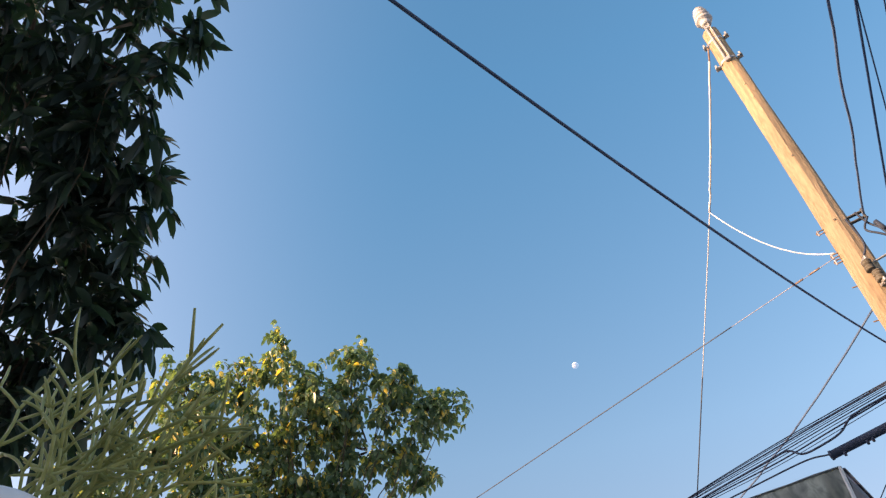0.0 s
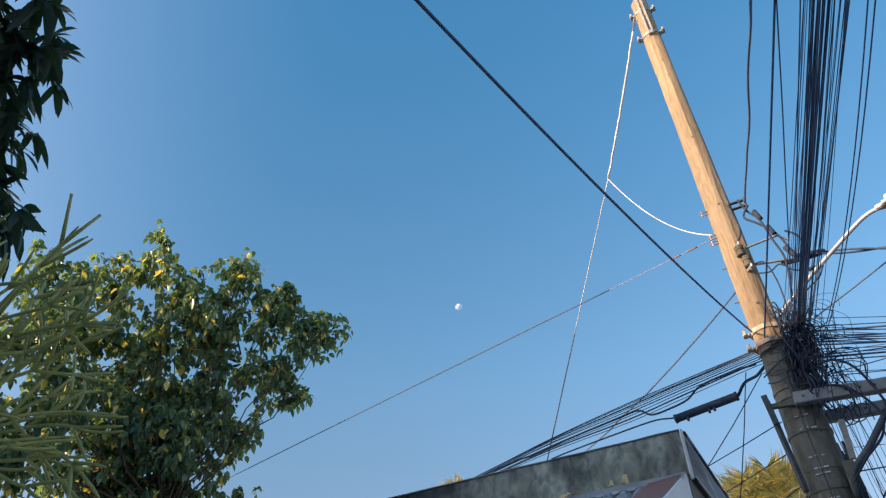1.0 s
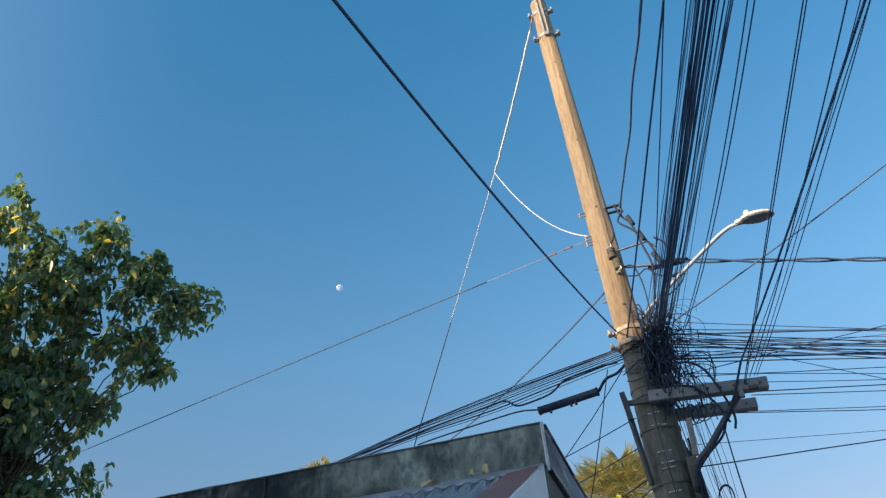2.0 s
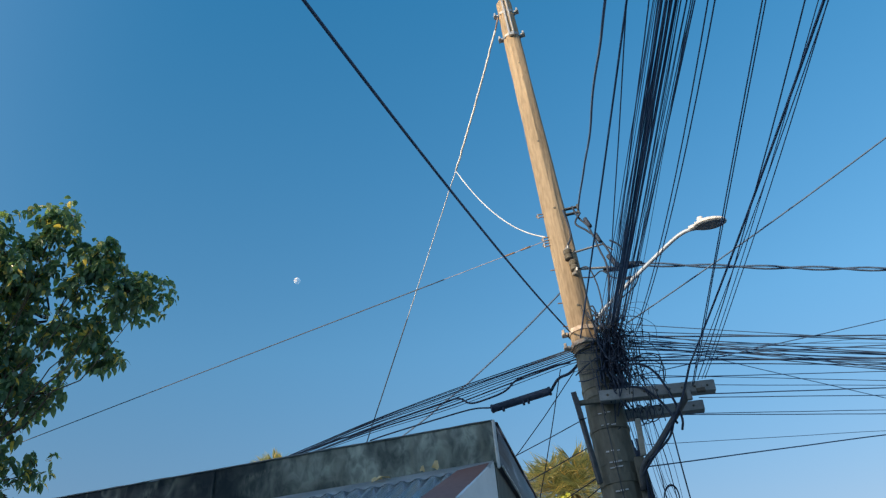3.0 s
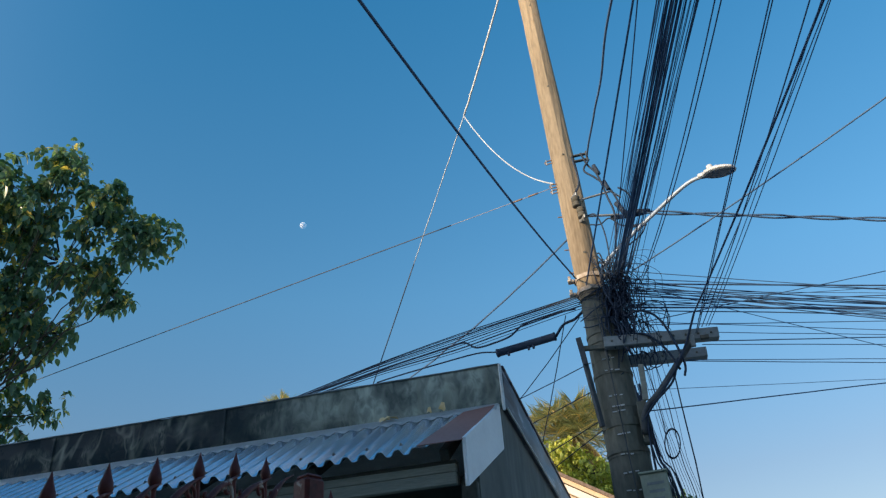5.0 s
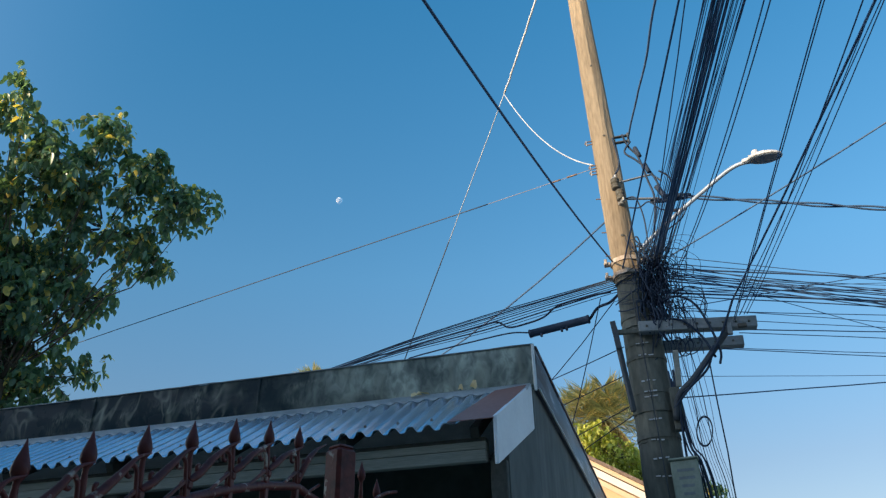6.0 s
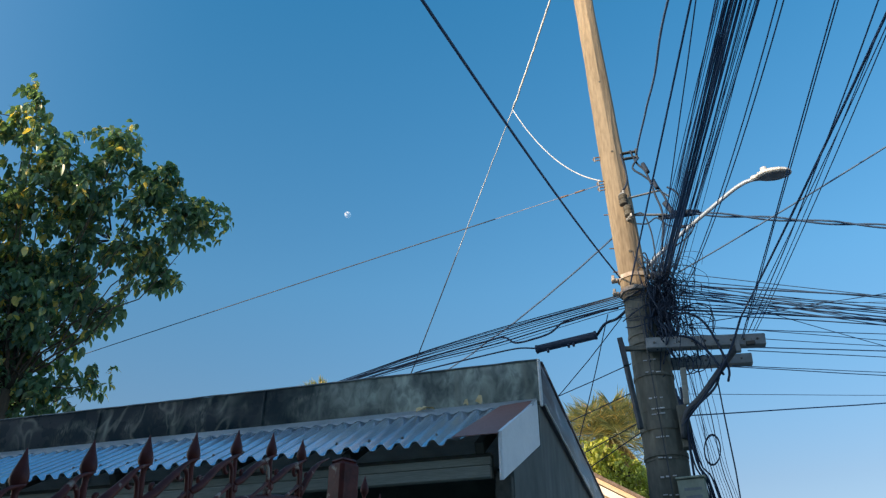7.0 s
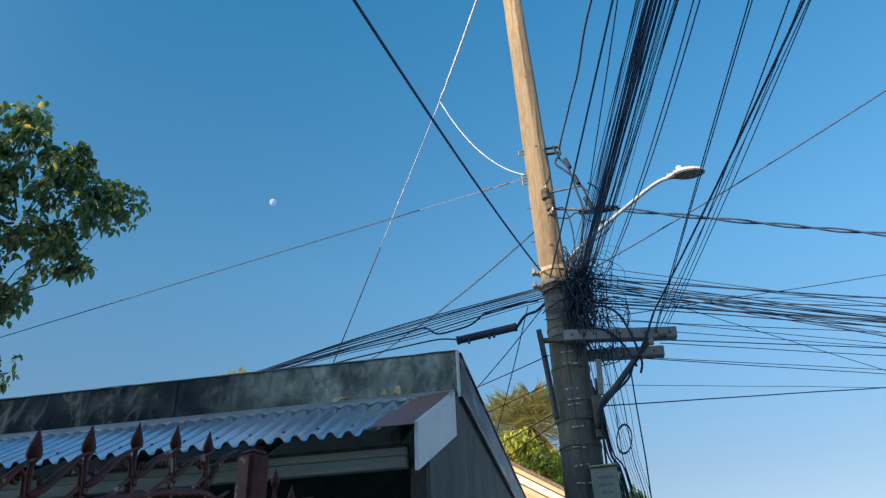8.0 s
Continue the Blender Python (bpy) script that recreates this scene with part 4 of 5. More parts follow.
# wires running along the lane to the next pole
# start (x, z) beside the pole, a second (x, z) further along the lane, sag, radius
for k, ((x0, z0), (x1, z1), sag, r) in enumerate((
    ((0.842, 4.472), (3.123, 4.460), 0.03, 0.0035),
    ((0.807, 4.412), (3.092, 4.383), 0, 0.004),
    ((0.797, 4.368), (3.129, 4.476), 0.02, 0.007),
    ((0.787, 4.319), (3.062, 4.307), 0, 0.004),
    ((0.781, 4.290), (3.038, 4.247), 0, 0.0045),
    ((0.791, 4.339), (3.050, 4.277), 0.01, 0.004),
    ((0.796, 4.257), (3.026, 4.217), 0, 0.006),
    ((0.781, 4.290), (2.985, 4.113), 0, 0.004),
    ((0.732, 4.161), (3.030, 4.227), 0, 0.0045),
    ((0.728, 4.142), (3.007, 4.167), 0, 0.005),
    ((0.755, 4.166), (3.036, 4.242), 0.01, 0.007),
    ((0.769, 4.233), (3.018, 4.197), 0.01, 0.0035),
    ((0.787, 4.009), (3.173, 4.586), 0, 0.004),
    ((0.818, 4.358), (2.886, 3.864), 0, 0.003),
    ((0.827, 3.996), (2.983, 4.108), 0, 0.0035),
    ((0.833, 4.024), (2.950, 4.026), 0, 0.003),
    ((0.733, 3.963), (2.935, 3.987), 0, 0.003),
    ((1.259, 3.782), (2.927, 3.968), 0, 0.0045),
    ((1.252, 3.756), (2.903, 3.906), 0, 0.0035),
    ((1.123, 3.655), (2.854, 3.784), 0, 0.003),
    ((1.121, 3.646), (2.842, 3.752), 0, 0.0035),
    ((0.793, 3.474), (2.789, 3.620), 0, 0.0022),
    ((0.757, 3.316), (2.778, 3.593), 0, 0.005),
)):
    a = Vector((x0, 1.93, z0))
    wire(run(a, beyond(a, (x1, 3.0, z1), 4.5), sag * 4, 36, 0.004, 130 + k), r, "black cable strung along the lane from the pole" if r > 0.004 else "thin wire strung along the lane from the pole", FAN_WIRE, group="cables along the lane")
lane = random.Random(19)
for k in range(10):
    a = Vector((0.78 + 0.05 * lane.random(), 1.93, lane.uniform(4.14, 4.44)))
    b = Vector((lane.uniform(3.0, 3.1), 3.0, lane.uniform(4.13, 4.44)))
    wire(run(a, beyond(a, b, 4.5), lane.uniform(-0.05, 0.16), 36, 0.010, 160 + k), lane.choice((0.0026, 0.0032, 0.0048)), "thin wire strung along the lane from the pole", FAN_WIRE, group="cables along the lane")
for s in range(2):
    a, b = Vector((0.99, 1.88, 4.985)), Vector((12.9, 4.988, 4.096))
    pts = []
    for i in range(161):
        f = i / 160
        ang = f * 90 + s * math.pi
        pts.append(a.lerp(b, f) + Vector((0, math.cos(ang) * 0.012, math.sin(ang) * 0.014 - 0.5 * f * (1 - f))))
    wire(pts, 0.0085, "pair of twisted blue-black service cables", FAN_WIRE, group="twisted pair")
wire(run((0.80, 1.88, 4.97), (1.10, 1.92, 4.985), 0.01, 8), 0.02, "thick black dead-end sleeve", name="wire_sleeve", sides=8)
wire(run((0.88, 1.90, 4.455), (9.0, -3.0, 7.305), 0.363, 30), 0.0062, "blue-black wire rising across the lane", FAN_WIRE)
# slack runs, loops and coils at the pole
SL = "slack black wire hanging at the pole"
for i in range(11):
    x = 0.71 + 0.018 * i
    top = (x + rng.uniform(-0.03, 0.03), 1.72 + 0.1 * rng.random(), 3.72 + rng.uniform(-0.05, 0.6))
    mid = (x + rng.uniform(0.0, 0.05), 1.70 + 0.1 * rng.random(), 3.3)
    wire(curve_points([top, mid, (0.77 + 0.017 * i, 1.74, 2.9), (0.82 + 0.016 * i, 1.76, 2.3), (0.83, 1.8, 0.05)], 5), 0.0017 + 0.0016 * (i % 4 == 0), SL, group="slack wires at the pole")
for i in range(6):
    wire(curve_points([(0.69 + 0.011 * i, 1.76, 3.35 + rng.uniform(-0.05, 0.12)), (0.735 + 0.010 * i + rng.uniform(-0.02, 0.02), 1.74, 2.95), (0.80 + 0.014 * i + rng.uniform(-0.02, 0.02), 1.74, 2.5), (0.86, 1.76, 0.05)], 6), rng.choice((0.004, 0.006, 0.009)), "thick black cable running down beside the pole", group="slack wires at the pole")
wire(run((0.985, 1.70, 3.50), (0.965, 1.75, 0.05), 0, 16, 0.01, 9), 0.005, "straight black wire dropping to the ground")
for pts in (((0.72, 1.72, 3.98), (0.84, 1.68, 4.0), (0.95, 1.67, 3.93), (1.02, 1.68, 3.78), (1.07, 1.68, 3.55), (1.05, 1.68, 3.45)),
            ((0.72, 1.72, 3.85), (0.86, 1.68, 3.80), (0.97, 1.68, 3.66), (1.03, 1.68, 3.50)),
            ((0.70, 1.72, 3.18), (0.82, 1.68, 3.30), (0.96, 1.67, 3.42), (1.03, 1.67, 3.58)),
            ((0.66, 1.73, 5.58), (0.70, 1.76, 5.46), (0.76, 1.74, 5.33), (0.80, 1.74, 5.10), (0.83, 1.75, 4.9), (0.78, 1.76, 4.6)),
            ((0.58, 1.76, 5.58), (0.60, 1.75, 5.30), (0.54, 1.73, 5.16), (0.53, 1.72, 5.06)),
            ((0.72, 1.74, 5.50), (0.66, 1.74, 5.40), (0.74, 1.74, 5.30), (0.84, 1.75, 5.16), (0.90, 1.76, 4.96))):
    wire(curve_points(pts, 6), 0.009, "bent black lead looping beside the pole", group="slack wires at the pole")


for a, b, r in (((0.745, 1.74, 5.43), (0.775, 1.74, 5.33), 0.018), ((0.80, 1.74, 5.25), (0.825, 1.74, 5.16), 0.018), ((0.86, 1.75, 5.02), (0.915, 1.75, 4.90), 0.022), ((0.985, 1.87, 4.98), (1.12, 1.92, 4.985), 0.022), ((0.95, 1.80, 4.80), (1.06, 1.84, 4.82), 0.014)):
    wire(run(a, b, 0, 4), r, "short black connector sleeve on a lead", group="connector sleeves", name="wire_sleeve", sides=8)
for pts, r in ((((0.62, 1.75, 4.86), (0.70, 1.74, 4.84), (0.78, 1.74, 4.88), (0.86, 1.75, 4.80), (0.97, 1.80, 4.80)), 0.006),
               (((0.60, 1.75, 4.95), (0.68, 1.73, 4.93), (0.72, 1.74, 4.75), (0.72, 1.76, 4.5)), 0.006),
               (((0.90, 1.74, 5.16), (0.97, 1.76, 5.10), (0.99, 1.78, 4.99), (0.93, 1.76, 4.92)), 0.008),
               (((1.06, 1.84, 4.82), (1.0, 1.82, 4.72), (0.86, 1.78, 4.60), (0.76, 1.76, 4.45)), 0.006)):
    wire(curve_points(pts, 6), r, "bent black lead looping beside the pole", group="slack wires at the pole")


def loop_points(c, r, squash, tilt, turns=1.0, n=28):
    out = []
    for i in range(int(n * turns) + 1):
        a = 2 * math.pi * i / n
        p = Vector((math.cos(a) * r * squash, 0.02 * math.sin(a * 0.5), math.sin(a) * r))
        out.append(Vector(c) + Matrix.Rotation(tilt, 3, "Y") @ p)
    return out


wire(loop_points((0.865, 1.70, 3.0), 0.10, 0.5, 0.2, 2.1), 0.004, "small coil of spare black wire", group="slack wires at the pole", name="wire_coil")
for i in range(3):
    wire(loop_points((0.80 + 0.05 * i, 1.72, 3.62), 0.07, 0.7, 0.4 * i, 1.3), 0.004, "small coil of spare black wire", group="slack wires at the pole", name="wire_coil")
runs = []
for i in range(210):
    # tied-up strands beside the shaft, loosening downwards
    c = Vector((rng.gauss(0.71, 0.05), 1.79 + rng.uniform(-0.10, 0.05), rng.triangular(3.86, 4.62, 4.30)))
    ctrl = [c]
    for k in range(4):
        c = c + Vector((rng.uniform(-0.05, 0.05), rng.uniform(-0.03, 0.03), rng.uniform(-0.17, 0.08)))
        c.x = min(max(c.x, 0.56), 0.90)
        ctrl.append(c)
    runs.append((curve_points(ctrl, 4), rng.choice((0.0022, 0.003, 0.0045, 0.006))))
for i in range(46):
    # loose ends and small arcs that stand off the tangle
    c = Vector((rng.uniform(0.66, 0.86), 1.72 + rng.uniform(-0.06, 0.06), rng.uniform(3.85, 4.5)))
    out = Vector((rng.uniform(0.06, 0.22), rng.uniform(-0.05, 0.02), rng.uniform(-0.02, 0.14)))
    fall = Vector((rng.uniform(0.0, 0.10), 0.0, -rng.uniform(0.10, 0.38)))
    runs.append((curve_points([c, c + out * 0.6, c + out + fall * 0.4, c + out * 0.7 + fall], 5), rng.choice((0.0018, 0.0024, 0.0034))))
for i in range(16):
    # turns laid round the front of the shaft below the straps
    z, r0, a0 = rng.uniform(3.98, 4.36), 0.150 + rng.uniform(0.0, 0.02), rng.uniform(3.3, 4.2)
    tilt = rng.uniform(-0.10, 0.10)
    ctrl = [Vector((0.565 + r0 * math.cos(a0 + 0.35 * k), 1.9 + r0 * math.sin(a0 + 0.35 * k), z + tilt * k / 6 - 0.02 * math.sin(k))) for k in range(8)]
    runs.append((curve_points(ctrl, 4), rng.choice((0.002, 0.003, 0.005))))
tagged(part("wire_tangle", tube_mesh("wire_tangle", runs, 5), BLACK_WIRE), "dense tangle of black wires tied round the pole", "wire tangle", kind="stuff")

# ---- gate ----
gate = thing("iron_gate", "worn maroon wrought-iron gate with spear tips and scrolls", "gate", at=(-0.39, -2.1, 0))
G0 = Vector((-0.39, -2.1, 0))
spear_z = (1.816, 1.871, 1.921, 1.972, 2.021, 2.069, 2.121, 2.161, 2.192)


def spear():
    """A flat-sided spear head on a neck, its tip at the origin."""
    bm = bmesh.new()
    prof = [(0.0, 0.0012, 0.001), (-0.010, 0.0038, 0.003), (-0.020, 0.0072, 0.004), (-0.034, 0.0125, 0.006), (-0.044, 0.0148, 0.006), (-0.051, 0.0142, 0.006), (-0.057, 0.0108, 0.006), (-0.064, 0.0058, 0.005), (-0.072, 0.0055, 0.005), (-0.095, 0.0075, 0.007), (-0.14, 0.008, 0.007)]
    rows = []
    for z, w, d in prof:
        rows.append([bm.verts.new((max(d, w * 0.92) * x, w * y, z)) for x, y in ((0, -1), (0.8, -0.55), (1, 0), (0.8, 0.55), (0, 1), (-0.8, 0.55), (-1, 0), (-0.8, -0.55))])
    for a, b in zip(rows, rows[1:]):
        for k in range(8):
            bm.faces.new((a[k], b[k], b[(k + 1) % 8], a[(k + 1) % 8]))
    bm.faces.new(rows[0])
    bm.faces.new(rows[-1][::-1])
    bmesh.ops.recalc_face_normals(bm, faces=bm.faces)
    return mesh_of(bm, "spear_head")


def scroll(turn, r):
    """A spiral of flat iron in the gate's plane."""
    out = []
    for i in range(30):
        a = turn * i / 29
        rr = r * (1 - 0.75 * i / 29)
        out.append(Vector((0, math.cos(a) * rr, math.sin(a) * rr)))
    return out


spear_me = spear()
spear_me.materials.append(GATE_RED)
ys = [-2.90, -2.775, -2.645, -2.51, -2.37, -2.225, -2.066, -1.907, -1.745]
for i, (y, z) in enumerate(zip(ys, spear_z)):
    sp = part("spear_head", spear_me, GATE_RED, gate, smooth=True)
    sp.location = Vector((-0.39, y, z)) - G0
    part("picket", bar_between(Vector((-0.39, y, 0.12)) - G0, Vector((-0.39, y, z - 0.135)) - G0, 0.016, 0.016, 0.002), GATE_RED, gate)
    part("picket_collar", slab(Vector((-0.39, y, z - 0.13)) - G0, (0.024, 0.024, 0.022), bevel=0.006), GATE_RED, gate)
    # thorn-like curved bar rising past the next spear
    y2 = ys[i + 1] if i + 1 < len(ys) else -1.60
    z2 = spear_z[i + 1] if i + 1 < len(ys) else 2.19
    c = [Vector((-0.386, y, z - 0.122)), Vector((-0.381, y + 0.030, z - 0.100)), Vector((-0.376, y + 0.07, (z + z2) / 2 - 0.084)), Vector((-0.373, y2 - 0.036, z2 - 0.072)), Vector((-0.372, y2 - 0.002, z2 - 0.056))]
    if i + 1 == len(ys):
        c = [Vector((-0.386, y, z - 0.15)), Vector((-0.378, y + 0.03, z - 0.09)), Vector((-0.375, y + 0.08, z - 0.045)), Vector((-0.374, y + 0.14, z - 0.015))]
    pts = curve_points([p - G0 for p in c], 6)
    width = [(0.0048 + 0.0042 * math.sin(math.pi * min(1, 0.15 + 1.1 * f))) * (1 - 0.72 * f ** 3) for f in (k / (len(pts) - 1) for k in range(len(pts)))]
    part("thorn_bar", tube_mesh("thorn_bar", [(pts, width)], 7), GATE_RED, gate)
    # small scroll against the picket
    sc = [Vector((0.0, y - 0.036, z - 0.098)) + p for p in scroll(5.2, 0.020)]
    stem = [Vector((0, y - 0.006, z - 0.165)), Vector((0, y - 0.010, z - 0.13))]
    part("scroll", tube_mesh("scroll", [([Vector((-0.385, 0, 0)) + p - G0 for p in stem + sc], 0.0045)], 6), GATE_RED, gate)
    sc = [Vector((0.0, y + 0.030, z - 0.088)) + Vector((0, p.y * 0.8, p.z * 0.8)) for p in scroll(-4.2, 0.02)]
    part("scroll", tube_mesh("scroll", [([Vector((-0.385, 0, 0)) + p - G0 for p in sc], 0.0045)], 6), GATE_RED, gate)
    # diagonal stay down to the arched rail
    ym = (y + y2) / 2
    part("stay", bar_between(Vector((-0.385, y2 - 0.012, z2 - 0.125)) - G0, Vector((-0.385, ym - 0.02, (z + z2) / 2 - 0.165)) - G0, 0.006, 0.007, 0.001), GATE_RED, gate)
top_rail = [Vector((-0.39, -3.0 + 0.09 * k, 0)) for k in range(17)]
for p in top_rail:
    p.z = np.interp(p.y, ys + [-1.6], [z - 0.158 for z in spear_z] + [2.02])
part("arched_rail", tube_mesh("arched_rail", [(curve_points([p - G0 for p in top_rail], 3), 0.011)], 8), GATE_RED, gate)
part("lower_rail", bar_between(Vector((-0.39, -3.0, 1.0)) - G0, Vector((-0.39, -1.58, 1.0)) - G0, 0.02, 0.03), GATE_RED, gate)
part("bottom_rail", bar_between(Vector((-0.39, -3.0, 0.14)) - G0, Vector((-0.39, -1.58, 0.14)) - G0, 0.02, 0.03), GATE_RED, gate)
post = thing("gate_post", "square maroon gate post with chipped paint", "gate post", at=(-0.36, -1.53, 0))
part("body", slab((0, 0, 1.09), (0.070, 0.070, 2.18), (0, 0, 62), bevel=0.010), GATE_RED, post)
part("cap", slab((0, 0, 2.184), (0.056, 0.056, 0.012), (0, 0, 62), bevel=0.005), GATE_RED, post)
post2 = thing("iron_fence", "low maroon iron fence with thin spear tips past the post", "fence", at=(-0.39, -1.2, 0))
for y, z in ((-1.29, 2.205), (-1.15, 2.18), (-1.02, 2.13)):
    sp = part("spear_head", spear_me, GATE_RED, post2)
    sp.location = (0, y + 1.2, z)
    part("picket", bar_between((0, y + 1.2, 0.1), (0, y + 1.2, z - 0.135), 0.014, 0.014, 0.002), GATE_RED, post2)
part("rail", bar_between((0, -0.29, 1.96), (0, 0.3, 1.92), 0.018, 0.02), GATE_RED, post2)
part("thorn_bar", tube_mesh("thorn_bar", [(curve_points([(0.01, -0.09, 2.02), (0.01, -0.02, 2.09), (0.01, 0.10, 2.14), (0.01, 0.22, 2.17)], 5), 0.006)], 6), GATE_RED, post2)


# ---- plants ----
def leaf_into(verts, faces, base, along, up, length, width, droop, fold=0.25, steps=4, blunt=0.7):
    """A pointed leaf with a folded midrib that bends down along its length."""
    along = along.normalized()
    side = along.cross(up)
    side = side.normalized() if side.length > 1e-3 else along.orthogonal().normalized()
    nrm = side.cross(along)
    start = len(verts)
    for i in range(steps + 1):
        f = i / steps
        w = width * max(math.sin(math.pi * min(0.03 + f * 0.97, 1.0) ** 0.85), 0.0) ** blunt * 0.5
        mid = base + along * length * f + Vector((0, 0, -droop * length * f * f))
        verts.append(mid + side * w + nrm * w * fold)
        verts.append(mid)
        verts.append(mid - side * w + nrm * w * fold)
    for i in range(steps):
        a = start + 3 * i
        faces.append((a, a + 1, a + 4, a + 3))
        faces.append((a + 1, a + 2, a + 5, a + 4))


def leaf_mesh(name, verts, faces):
    me = bpy.data.meshes.new(name)
    me.from_pydata([tuple(v) for v in verts], [], faces)
    me.polygons.foreach_set("use_smooth", [True] * len(faces))
    return me


def any_way(r):
    while True:
        v = Vector((r.uniform(-1, 1), r.uniform(-1, 1), r.uniform(-1, 1)))
        if 0.05 < v.length < 1:
            return v.normalized()


def limb_runs(root, ends, r0, r, wob=0.08):
    """Bent limbs from a root to each end, thinning out."""
    runs = []
    for e in ends:
        e = Vector(e)
        n = 8
        pts = []
        for i in range(n + 1):
            f = i / n
            p = root.lerp(e, f) + Vector((0, 0, 0.18 * (e - root).length * math.sin(math.pi * f) * -0.35))
            p += Vector((r.uniform(-1, 1), r.uniform(-1, 1), r.uniform(-1, 1))) * wob * math.sin(math.pi * f)
            pts.append(p)
        runs.append((pts, [r0 * (1 - 0.85 * i / n) for i in range(n + 1)]))
    return runs


def leafy_tree(name, label, trunk, r_trunk, fork, blobs, leaf_mat, clusters, per, size, width, droop, seed, whorl, shell=0.45, trunk_r=0.5, gap=-0.17):
    """Trunk, limbs to the crown's lobes, twigs and leaves. blobs: centre, radius."""
    r = random.Random(seed)
    root = Vector(trunk)
    tree = thing(name, label, "tree", at=root)
    fork = Vector(fork)
    n = 8
    pts = [root.lerp(fork, i / n) + Vector((r.uniform(-1, 1), r.uniform(-1, 1), 0)) * 0.04 * (0 < i < n) for i in range(n + 1)]
    runs = [([p - root for p in pts], [r_trunk * (1 - 0.45 * i / n) for i in range(n + 1)])]
    part("trunk", tube_mesh("trunk", runs, 12), BARK, tree)
    runs = limb_runs(fork - root, [Vector(c) - root for c, _ in blobs], r_trunk * trunk_r, r)
    verts, faces = [], []
    vols = [b ** 2.2 for _, b in blobs]
    for _ in range(clusters):
        c, b = r.choices(blobs, vols)[0]
        c = Vector(c)
        w = any_way(r)
        p = c + w * b * (r.random() ** shell) + any_way(r) * b * 0.12
        if noise.noise(p * (1.9 / max(b, 0.3))) + 0.5 * noise.noise(p * 6.5) < gap:
            continue
        way = (w + Vector((0, 0, 0.25)) + any_way(r) * 0.5).normalized()
        if r.random() < 0.22:
            back = c.lerp(p, 0.3) - root
            runs.append(([back, back.lerp(p - root, 0.6) + any_way(r) * 0.03, p - root], [0.010, 0.006, 0.0025]))
        turn0 = r.uniform(0, 6.28)
        side = way.orthogonal().normalized()
        for k in range(per):
            ang = turn0 + k * 2.4
            out = Matrix.Rotation(ang, 3, way) @ side
            if whorl:
                base = p + way * 0.012 * (k % 3 - 1)
                d = (out + way * r.uniform(0.0, 0.6) + Vector((0, 0, -0.62)) + any_way(r) * 0.45).normalized()
            else:
                base = p + any_way(r) * size * 0.9 * r.random()
                d = (out * 0.9 + Vector((0, 0, r.uniform(-1.1, 0.15))) + any_way(r) * 0.4).normalized()
            s = size * r.uniform(0.65, 1.2)
            leaf_into(verts, faces, base - root, d, (Vector((0, 0, 1)) + any_way(r) * 0.6), s, width * s / size * r.uniform(0.8, 1.15), droop * r.uniform(0.4, 1.4), blunt=0.42 if whorl else 0.7)
    for points, radii in runs[:len(blobs)]:
        part("limb", tube_mesh("limb", [(points, radii)], 7), BARK, tree)
    tagged(part("twigwork", tube_mesh("twigwork", runs[len(blobs):], 5), BARK, tree), kind="stuff")
    part("crown", leaf_mesh("crown", verts, faces), leaf_mat, tree, "many separate leaves in uneven clumps")
    return tree


leafy_tree("mango_tree", "dense dark mango tree with long drooping leaves", (-3.9, -2.6, 0), 0.17, (-3.75, -2.6, 2.7), [
    ((-1.73, -2.86, 5.20), 0.33), ((-1.95, -2.70, 5.02), 0.33), ((-2.38, -2.62, 4.80), 0.38), ((-2.45, -2.50, 4.55), 0.35), ((-2.60, -2.42, 4.30), 0.34),
    ((-2.62, -2.22, 4.10), 0.32), ((-2.85, -2.45, 3.95), 0.34), ((-2.35, -3.15, 5.00), 0.50), ((-2.70, -2.95, 4.65), 0.50), ((-3.00, -2.80, 4.20), 0.50),
    ((-2.10, -3.25, 5.35), 0.55), ((-2.45, -3.30, 5.55), 0.55), ((-1.85, -3.15, 5.55), 0.40), ((-3.10, -2.60, 3.70), 0.45), ((-2.75, -3.50, 4.90), 0.60), ((-3.3, -3.2, 4.3), 0.6), ((-3.3, -2.7, 3.3), 0.45),
    ((-2.78, -2.22, 3.88), 0.32), ((-2.95, -2.3, 3.6), 0.38), ((-2.58, -2.25, 4.33), 0.24), ((-2.62, -2.75, 4.62), 0.4), ((-2.28, -2.75, 4.95), 0.35),
], MANGO_LEAF, 2450, 8, 0.155, 0.042, 0.45, 11, True, 0.40, 0.06, 0.17)

